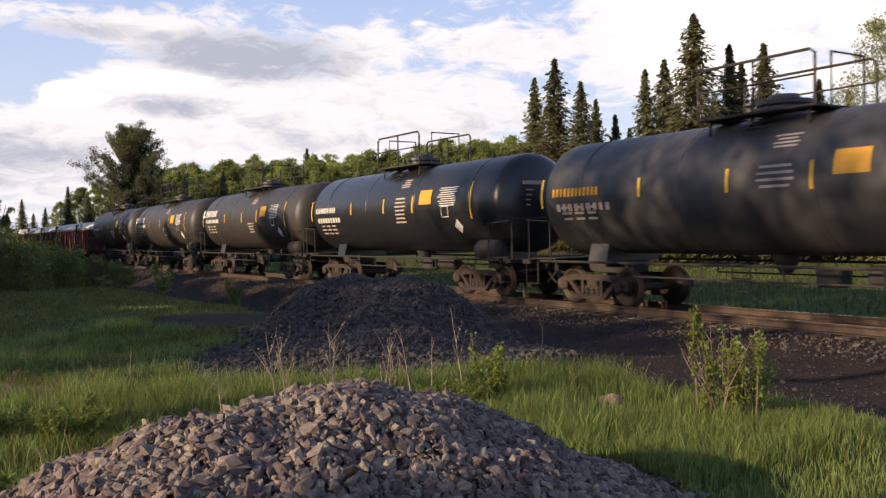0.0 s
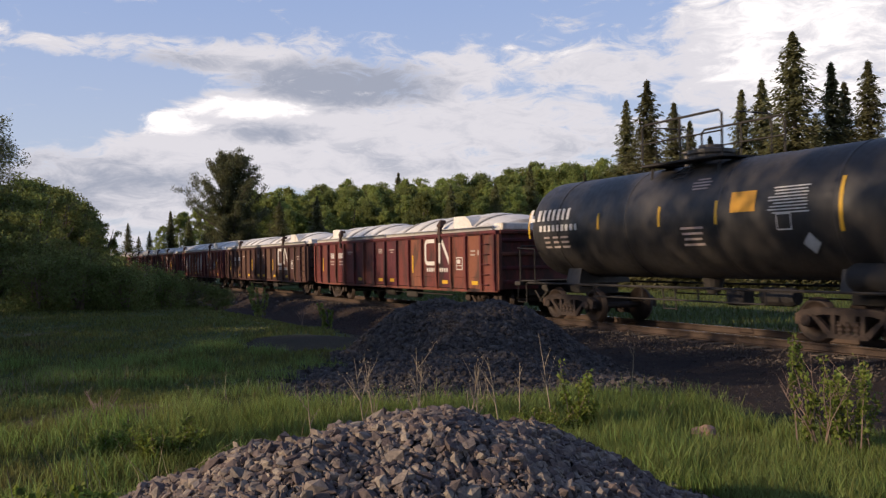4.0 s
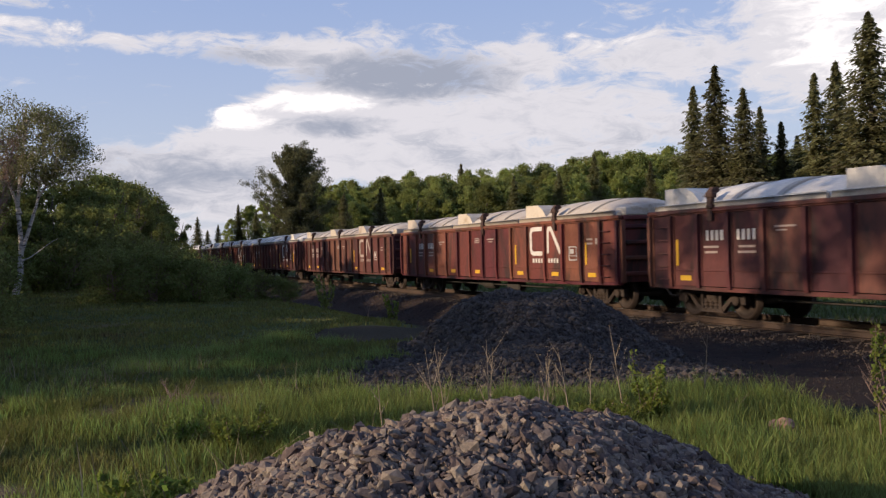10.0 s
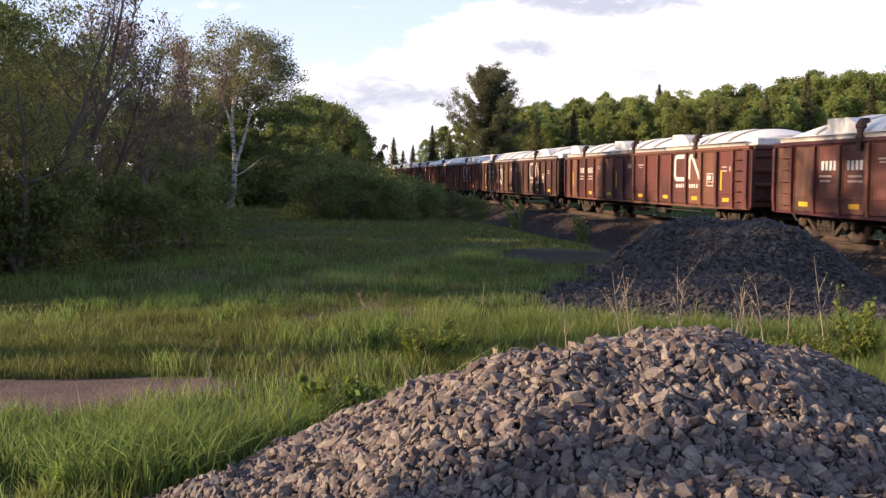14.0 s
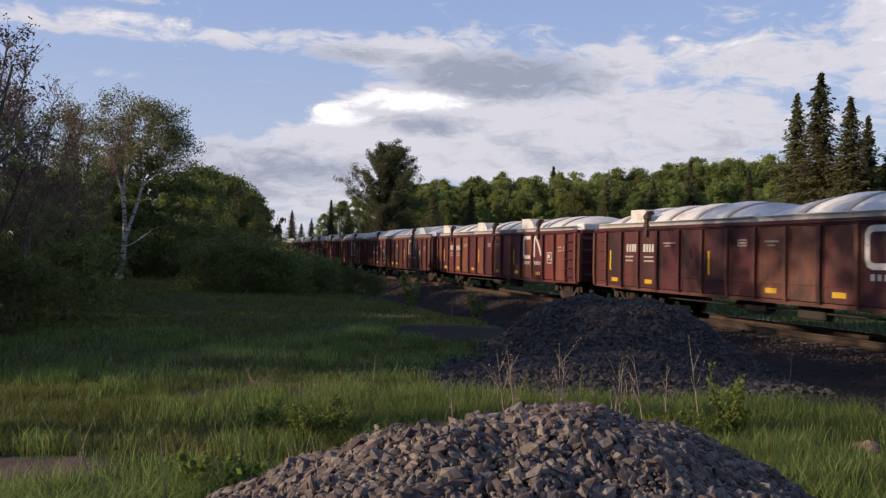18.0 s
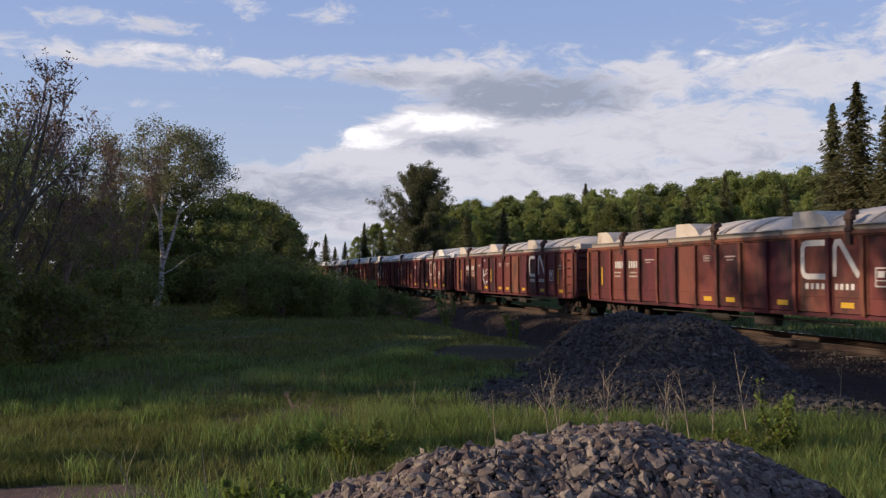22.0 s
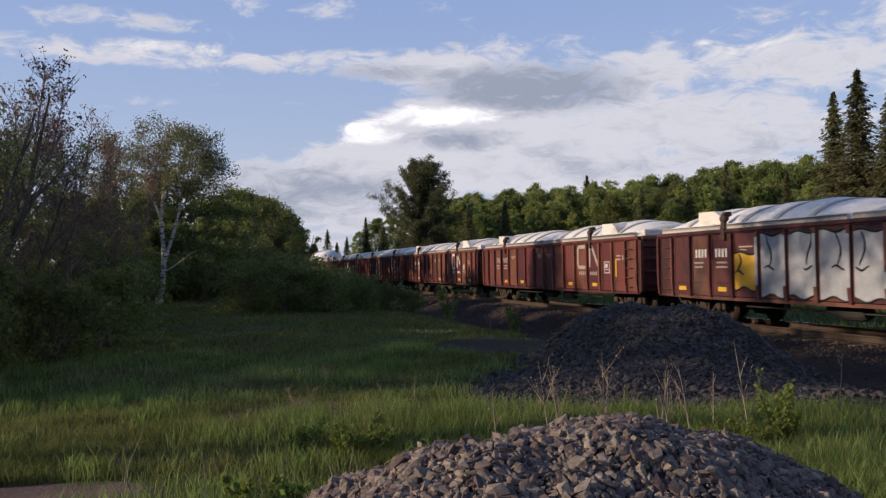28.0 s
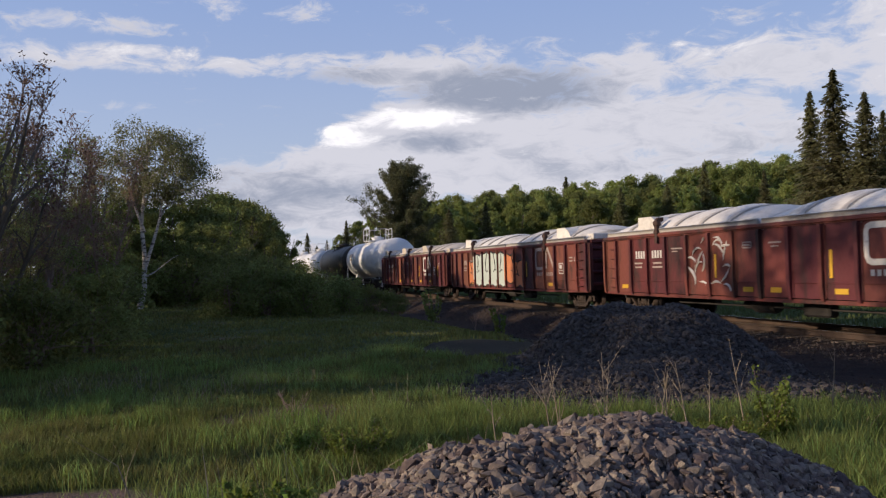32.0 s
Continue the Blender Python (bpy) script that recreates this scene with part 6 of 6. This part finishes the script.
        rows_of("data_bar", "tu%d" % n, [(-h * 0.12, 0.3 - 0.12 * j - (0.5 if style == "maker" else 0), 0.8 * r.uniform(0.6, 1.0), 0.05) for j in range(7 if style == "gloss" else 4)], MARK_FADED)
        rows_of("data_bar", "tv%d" % n, [(-h * 0.14, 0.86 - 0.07 * j, 0.6 * r.uniform(0.6, 1.0), 0.035) for j in range(4)], MARK_FADED)
        for j, (y, b) in enumerate(((h * 0.94, 0.7), (h * 0.42, 0.4), (-h * 0.24, 0.5), (-h * 0.74, 1.0), (h * 0.05, 0.45))):
            curved("reflector_strip", "ty%d%d" % (n, j), [(y, 0.1, 0.075, b)], MARK_YELLOW, "yellow reflective strip")
        curved("hazard_placard", "tp%d" % n, [(-h * 0.62, -0.6 + 0.03 * q, 0.4 * (1 - abs(q) / 7), 0.03) for q in range(-6, 7)], MARK_WHITE, "white diamond-shaped hazard placard")
        rows_of("stencil_line", "ts%d" % n, [(-h * 0.53, -0.02, 0.36, 0.025), (-h * 0.53, -0.32, 0.36, 0.025), (-h * 0.53 + 0.17, -0.17, 0.025, 0.3), (-h * 0.53 - 0.17, -0.17, 0.025, 0.3)], MARK_WHITE, "white stencilled box")
    elif style == "pale":
        curved("emblem", "pe%d" % n, [(h * 0.6, 0.4, 1.4, 0.3), (h * 0.6, 0.05, 0.9, 0.12)], MARK_FADED, "grey painted name")
    return car


CARS = []


def make_train():
    for n, (colour, y, style) in enumerate((("grey", 10.7, "plain"), ("black", 24.1, "gloss"), ("dusty", 37.1, "maker"), ("dusty", 50.7, "maker"), ("dusty", 64.2, "maker"))):
        CARS.append((tank_car(n, colour, 12.3, 1.33, 2.5, style), y))
    colours = ("red", "dark", "red", "brown", "red", "brown", "brown", "brown", "dark", "brown", "red", "brown", "red", "red", "red", "red", "brown", "red", "red", "red", "red", "red")
    lids = ("white", "white", "white", "white", "tan", "tan", "white", "white", "white", "white", "white", "grey", "tan", "tan", "white", "white", "white", "white", "white", "white", "white", "tan")
    for n in range(22):
        car = gondola(n + 1, colours[n], lids[n], "short" if (n + 1) in (4, 5, 6, 13, 14, 8, 11, 22, 16) else "long")
        CARS.append((car, 79.98 + 18.193 * n))
    tail = 470.6 + 1.1
    for n, (colour, L, style) in enumerate((("white", 15.4, "pale"), ("dusty", 16.2, "dark_plain"), ("white", 15.8, "pale"), ("white", 13.5, "pale"), ("red", 14.0, "dark_plain"))):
        CARS.append((tank_car(20 + n, colour, L, 1.5, 2.62, style), tail + L / 2))
        tail += L + 1.5


make_train()


# ---- grass and small plants ----
def blades(name, x, y, h, rng, mat, width=0.008, lean=0.35):
    """Bent blades of grass as one mesh: two joints each."""
    n = len(x)
    z = height(x, y)
    a = rng.uniform(0, 6.28, n)
    d = np.stack([np.cos(a), np.sin(a), np.zeros(n)], 1)
    b = rng.uniform(0, 6.28, n)
    s = np.stack([np.cos(b), np.sin(b), np.zeros(n)], 1) * width * rng.uniform(0.6, 1.4, n)[:, None]
    k = (h * rng.uniform(0.1, lean, n))[:, None]
    base = np.stack([x, y, z - 0.01], 1)
    mid = base + d * k * 0.35 + np.stack([0 * x, 0 * x, h * 0.55], 1)
    tip = base + d * k * 1.3 + np.stack([0 * x, 0 * x, h * rng.uniform(0.85, 1.05, n)], 1)
    v = np.stack([base - s, base + s, mid + s * 0.8, mid - s * 0.8, tip], 1).reshape(-1, 3)
    i = np.arange(n)[:, None] * 5
    t = np.concatenate([i + (0, 1, 2), i + (0, 2, 3), i + (3, 2, 4)], 0)
    return soup(name, v, t, mat)


def bare(x, y):
    """Where no grass grows: piles, road, trodden patch, the strip by the track."""
    w = wave(x * 1.7, y * 1.3)
    out = x > DIRT_X - 0.35 + 0.55 * w + 2.6 * step(y, 17, 27)
    out |= ((x + 5.4) / 5.0) ** 6 + ((y - 6.55) / 0.74) ** 2 < 0.92 + 0.25 * w
    out |= ((x - 5.4) / 1.7) ** 2 + ((y - 16.6) / 1.8) ** 2 < 0.9 + 0.5 * w
    out |= pile_height(NEAR_PILE, x, y) > -0.05
    out |= (((x - 0.8) / 1.2) ** 2 + ((y - 9.7) / 0.75) ** 2 < 0.8 + 0.6 * w) & (np.sin(x * 91.7 + y * 53.1) < 0.55)
    out |= (((x - 5.35) / 0.65) ** 2 + ((y - 5.6) / 0.36) ** 2 < 0.8 + 0.5 * w) & (np.sin(x * 91.7 + y * 53.1) < 0.3)
    out |= pile_height(FAR_PILE, x, y) > 0.0
    return out


def make_grass():
    rng = np.random.default_rng(31)
    def strew(n, x0, x1, y0, y1, power=1.0, fade=0):
        x, y = rng.uniform(x0, x1, n), y0 + (y1 - y0) * rng.random(n) ** power
        k = ~bare(x, y) & (rng.random(len(x)) < np.clip((fade - y) / 5.0, 0, 1) if fade else rng.random(len(x)) < np.clip((y - y0) / 5.0, 0.05, 1))
        return x[k], y[k]
    x, y = strew(270000, -7, 9.5, 2.2, 16, 1.0, 16)
    tuft = 0.5 + 0.5 * wave(x * 2.3 + 1, y * 2.1)
    edge = np.exp(-((y - 7.6 + 0.25 * x) / 1.6) ** 2)
    h = (0.025 + 0.09 * tuft ** 1.5 + 0.07 * edge) * rng.uniform(0.4, 1.3, len(x))
    lush = (x > 3.4) & (y < 9.5)
    h = np.where(lush, h * 0.9 + 0.05, h)
    k = lush | ((y < 6.6) & (rng.random(len(x)) < 0.4))
    tagged(put("grass", blades("grass", x[k], y[k], h[k], rng, GRASS_LUSH, 0.0036, 0.4)), "bright green lush grass in the evening sun", "grass", kind="stuff")
    k = ~k
    tagged(put("grass", blades("grass", x[k], y[k], h[k], rng, GRASS, 0.0036, 0.6)), "short olive-green meadow grass with brownish patches", "grass", kind="stuff")
    x, y = rng.uniform(-8, 9, 40000), rng.uniform(-6, 2.8, 40000)
    k = ~bare(x, y) & (rng.random(len(x)) < np.clip((y + 6) / 4, 0, 1))
    tagged(put("grass", blades("grass", x[k], y[k], rng.uniform(0.04, 0.16, k.sum()), rng, GRASS, 0.006, 0.7)), "short green meadow grass", "grass", kind="stuff")
    x, y = strew(150000, -14, 10.5, 10.0, 42, 1.3)
    tuft = 0.5 + 0.5 * wave(x * 1.1, y * 0.9 + 2)
    h = (0.03 + 0.11 * tuft) * rng.uniform(0.4, 1.3, len(x))
    tagged(put("grass", blades("grass", x, y, h, rng, GRASS, 0.014)), "short green meadow grass in the shade", "grass", kind="stuff")
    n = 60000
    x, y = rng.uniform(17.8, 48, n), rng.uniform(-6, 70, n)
    # far turf gets the darker grass, whose colour carries the train's shade
    tagged(put("grass", blades("grass", x, y, 0.17 * rng.uniform(0.5, 1.4, n), rng, GRASS_SHADED, 0.02)), "green grass beyond the track", "grass", kind="stuff")
    x, y = strew(6000, -6, 7, 4.6, 14, 1.0, 30)
    k = wave(x * 0.9 + 4, y * 1.1) > 0.35
    tagged(put("dry_grass", blades("dry_grass", x[k], y[k], rng.uniform(0.06, 0.36, k.sum()) , rng, DRY, 0.003, 0.9)), "pale dry grass stalks left from last year", "grass", kind="stuff")


def make_tufts():
    """Taller lit tufts that give the meadow its uneven surface."""
    rng = np.random.default_rng(77)
    cx, cy = rng.uniform(-6.5, 5, 2600), 4.8 + 12 * rng.random(2600) ** 1.3
    k = ~bare(cx, cy) & (wave(cx * 1.3 + 2, cy * 1.7) > 0.05)
    cx, cy = cx[k], cy[k]
    n = 46
    s = rng.uniform(0.05, 0.16, len(cx))
    x = np.repeat(cx, n) + rng.normal(0, 1, n * len(cx)) * np.repeat(s, n)
    y = np.repeat(cy, n) + rng.normal(0, 1, n * len(cx)) * np.repeat(s, n)
    h = np.repeat(rng.uniform(0.1, 0.27, len(cx)), n) * rng.uniform(0.5, 1.1, len(x))
    tagged(put("grass", blades("grass", x, y, h, rng, GRASS_LUSH, 0.0038, 0.5)), "taller bright green grass tufts in the meadow", "grass", kind="stuff")


def make_rank_grass():
    """Long arching grass and pale stalks at the foot of the stone pile, and the tall stand before the dark one."""
    rng = np.random.default_rng(78)
    def clumps(n, x0, x1, y0, y1, per, tall_of, where):
        cx, cy = rng.uniform(x0, x1, n), rng.uniform(y0, y1, n)
        k = ~bare(cx, cy) & where(cx, cy)
        cx, cy = cx[k], cy[k]
        m = len(cx)
        r = rng.uniform(0.04, 0.12, m)
        top = tall_of(cx, cy) * rng.uniform(0.55, 1.3, m)
        x = np.repeat(cx, per) + rng.normal(0, 1, m * per) * np.repeat(r, per)
        y = np.repeat(cy, per) + rng.normal(0, 1, m * per) * np.repeat(r, per)
        k = (pile_height(NEAR_PILE, x, y) < -0.02) & ~bare(x, y)
        return x[k], y[k], (np.repeat(top, per) * rng.uniform(0.45, 1.1, m * per))[k]

    def back(x):
        return 8.1 - 0.45 * (x - 3.0)
    x, y, h = clumps(5200, 1.4, 7.4, 3.6, 9.2, 34, lambda x, y: 0.16 + 0.16 * step(y, back(x) - 1.8, back(x)), lambda x, y: (y < back(x) + 0.3 * wave(x * 3, y * 2)) & (wave(x * 2.3, y * 2.9) > -0.75))
    tagged(put("grass", blades("grass", x, y, h, rng, GRASS_LUSH, 0.0036, 0.4)), "tall upright bright green grass in front of the dark pile", "grass", kind="stuff")
    x, y, h = clumps(2000, -6.5, 2.2, 7.0, 10.2, 36, lambda x, y: 0.15 + 0.05 * wave(x * 2, y * 2), lambda x, y: wave(x * 1.3, y * 1.6 + 1) > -0.25)
    tagged(put("grass", blades("grass", x, y, h, rng, GRASS, 0.0034, 0.6)), "clumps of taller fresh green grass in the meadow", "grass", kind="stuff")
    x, y, h = clumps(900, -3.5, 0.9, 4.0, 5.9, 36, lambda x, y: 0.17 + 0 * x, lambda x, y: wave(x * 1.9, y * 2.2) > -0.6)
    tagged(put("grass", blades("grass", x, y, h, rng, GRASS_LUSH, 0.0036, 0.5)), "fresh green grass between the road and the stone pile", "grass", kind="stuff")
    x, y = rng.uniform(-1.2, 0.9, 9000), rng.uniform(4.5, 5.9, 9000)
    k = ~bare(x, y) & (np.abs(y - 5.1 - 0.5 * x) < 0.45 + 0.3 * wave(x * 4, y * 3))
    x, y = x[k], y[k]
    tagged(put("grass", blades("grass", x, y, rng.uniform(0.12, 0.36, len(x)), rng, GRASS_LUSH, 0.0045, 1.1)), "long arching grass at the foot of the stone pile", "grass", kind="stuff")
    x, y = rng.uniform(-0.6, 1.0, 26), rng.uniform(5.0, 6.6, 26)
    tagged(put("dry_grass", blades("dry_grass", x, y, rng.uniform(0.4, 0.75, 26), rng, DRY, 0.0035, 0.6)), "a few tall pale dry grass stalks", "grass", kind="stuff")


def weed(x, y, h, seed, heads=9):
    """A dead, branched stalk of last year."""
    rng = np.random.default_rng(seed)
    thing = tagged(new("dead_weed"), "tall dry brown weed stalk with withered seed heads", "weed", "dead weeds by the stone pile")
    g, tops = Geo(), []
    pts, rs = limb(rng, (0, 0, -0.03), (rng.normal(0, 0.10), rng.normal(0, 0.10), 1), h, 0.009, 0.06, 0.1, 6)
    g.tube(pts, rs, 5)
    stem = part("stalk", g, DRY, thing)
    for i in range(heads):
        k = int(rng.integers(3, 6))
        a = rng.uniform(0, 6.28)
        bp, br = limb(rng, pts[k], (math.cos(a), math.sin(a), 1.8), h * rng.uniform(0.12, 0.3), 0.004, 0.2, 0.2, 3)
        g = Geo()
        g.tube(bp, br, 4, False)
        part("side_stalk", g, DRY, stem)
        tops += bp[1:]
    tops = np.array(tops)
    c, u, w = cluster(rng, tops, np.full(len(tops), 0.03), 4, 0.007)
    put("seed_head", quads("seed_head", c, u, w, DRY), None, thing)["kind"] = "stuff"
    place(thing, x, y)


def shrub(x, y, h, seed, stems=9, leaves=150, wide=0.35, size=0.017, mat=None, label="young green shrub with upright leafy shoots", name="shrub"):
    """Upright leafy shoots from one root."""
    rng = np.random.default_rng(seed)
    thing = tagged(new(name), label, "shrub", "young shrubs")
    g, cs = Geo(), []
    for s in range(stems):
        a = rng.uniform(0, 6.28)
        hh = h * rng.uniform(0.45, 1.0)
        pts, rs = limb(rng, (rng.normal(0, 0.06), rng.normal(0, 0.06), -0.03), (math.cos(a) * wide, math.sin(a) * wide, 1), hh, 0.008, 0.12, 0.3, 6)
        g.tube(pts, rs, 4, False)
        for i in range(int(leaves / stems * 1.0)):
            k = rng.uniform(0.25, 1)
            j = min(int(k * 6), 5)
            cs.append(np.array(pts[j]) * (1 - (k * 6 - j)) + np.array(pts[j + 1]) * (k * 6 - j))
    part("stem", g, BARK_RED, thing)
    c, u, w = cluster(rng, np.array(cs), np.full(len(cs), 0.045), 3, size)
    put("foliage", quads("foliage", c, u, w, mat or LEAF_SHRUB), None, thing)
    place(thing, x, y)


def twigs(x, y, seed, n, h, spread, label):
    rng = np.random.default_rng(seed)
    g = Geo()
    for i in range(n):
        a = rng.uniform(0, 6.28)
        pts, rs = limb(rng, (0, 0, -0.02), (math.cos(a) * spread, math.sin(a) * spread, 1), h * rng.uniform(0.5, 1.0), 0.007, 0.2, 0.1, 5)
        g.tube(pts, rs, 4, False)
        for m in range(3):
            a2 = rng.uniform(0, 6.28)
            tp, tr = limb(rng, pts[int(rng.integers(2, 5))], (math.cos(a2), math.sin(a2), 1), h * 0.25, 0.003, 0.2, 0.1, 3)
            g.tube(tp, tr, 3, False)
    thing = tagged(new("dead_twigs"), label, "twigs")
    part("twig", g, BARK_RED, thing)
    place(thing, x, y)


def red_rock():
    rng = np.random.default_rng(6)
    bm = bmesh.new()
    bmesh.ops.create_icosphere(bm, subdivisions=3, radius=0.16)
    for v in bm.verts:
        v.co += v.co.normalized() * 0.05 * noise.noise(v.co * 9) + v.co.normalized() * 0.02 * noise.noise(v.co * 26)
        v.co.z = max(v.co.z * 0.75, -0.05)
    me = bpy.data.meshes.new("boulder")
    bm.to_mesh(me)
    bm.free()
    ob = tagged(put("boulder", me, RED_ROCK), "small reddish-brown boulder half sunk in the grass", "rock")
    place(ob, 5.38, 5.72, 0.7, 0.4, -0.03)


def make_plants():
    for i, (x, y, h) in enumerate(((2.3, 5.75, 0.95), (2.42, 5.85, 0.9), (2.62, 5.7, 0.92), (2.7, 5.8, 0.95), (3.05, 5.75, 0.82), (3.2, 5.8, 0.8), (3.7, 6.3, 0.8), (2.2, 6.7, 0.62), (4.35, 6.5, 0.95), (4.05, 6.6, 0.7), (5.5, 6.9, 0.75))):
        weed(x, y, h, 40 + i, 6 if i < 7 else 3)
    shrub(5.8, 5.0, 1.05, 61, 4, 300, 0.1, 0.021)
    shrub(6.0, 4.78, 0.88, 62, 15, 560, 0.24, 0.021)
    shrub(4.5, 6.3, 0.72, 63, 12, 520, 0.3, 0.02, LEAF_SHRUB, "yellow-green weedy shrub at the foot of the dark pile")
    shrub(4.1, 6.35, 0.45, 64, 16, 700, 0.9, 0.016, LEAF_SHRUB, "low yellow-green weeds at the foot of the dark pile")
    shrub(1.15, 7.3, 0.46, 65, 24, 1100, 0.7, 0.017, LEAF_SHRUB, "low leafy green bush in the meadow")
    shrub(0.75, 7.6, 0.36, 66, 18, 700, 0.8, 0.017, LEAF_SHRUB, "low leafy green bush in the meadow")
    shrub(0.2, 5.75, 0.42, 67, 8, 120, 0.5, 0.035, LEAF_SHRUB, "broad-leaved green weed by the stone pile")
    shrub(0.45, 5.65, 0.4, 68, 7, 110, 0.5, 0.035, LEAF_SHRUB, "broad-leaved green weed by the stone pile")
    shrub(9.2, 26.5, 1.1, 69, 6, 160, 0.2, 0.05, LEAF_SHRUB, "small yellow-green sapling beside the track")
    shrub(8.4, 31.5, 1.6, 70, 8, 260, 0.3, 0.06, LEAF_SPRING, "small green sapling beside the track")
    twigs(5.85, 4.9, 71, 14, 0.95, 0.55, "bare reddish twigs of a small dead shrub")
    twigs(0.9, 9.7, 72, 18, 0.42, 0.9, "tuft of pale dry stalks in the meadow")
    twigs(7.9, 25.0, 73, 5, 1.3, 0.12, "thin dark bare stems beside the track")
    twigs(5.15, 5.75, 74, 7, 0.22, 2.2, "dry fallen twigs beside the boulder")
    red_rock()


make_plants()
make_grass()
make_tufts()
make_rank_grass()
piles()
ballast()
ties(track)


# ---- what moves ----
def travelled(t):
    """Metres that the train has run since the start."""
    fix = np.interp(t, (0, 2, 6, 7, 9, 13, 15, 18, 20, 23, 25, 28, 30, 32), (-0.75, -0.7, -0.6, -0.25, 0.3, 0.6, 0.3, -0.13, -0.25, -0.4, -0.12, -0.08, 0.1, 0.2))
    return 12.0856 * t + 0.030527 * t * t - 0.00036193 * t ** 3 + float(fix) + 0.75


def motions():
    for car, y in CARS:
        walk(car, [(t, pose(TRACK_X, y - travelled(t), RAIL_Z)) for t in range(33)])
    # the wheels of one truck are keyed; the others roll by the same keys
    lead = WHEELS[:2]
    for w, e in zip(lead, (-0.89, 0.89)):
        walk(w, [(k / FPS, pose(0, e, SPIN_R) @ Matrix.Rotation(travelled(k / FPS) / SPIN_R, 4, "X")) for k in range(32 * FPS + 1)])
    for i, w in enumerate(WHEELS[2:]):
        src = lead[i % 2].animation_data
        keys = w.animation_data_create()
        w.rotation_mode = "QUATERNION"
        keys.action = src.action
        keys.action_slot = src.action_slot


motions()
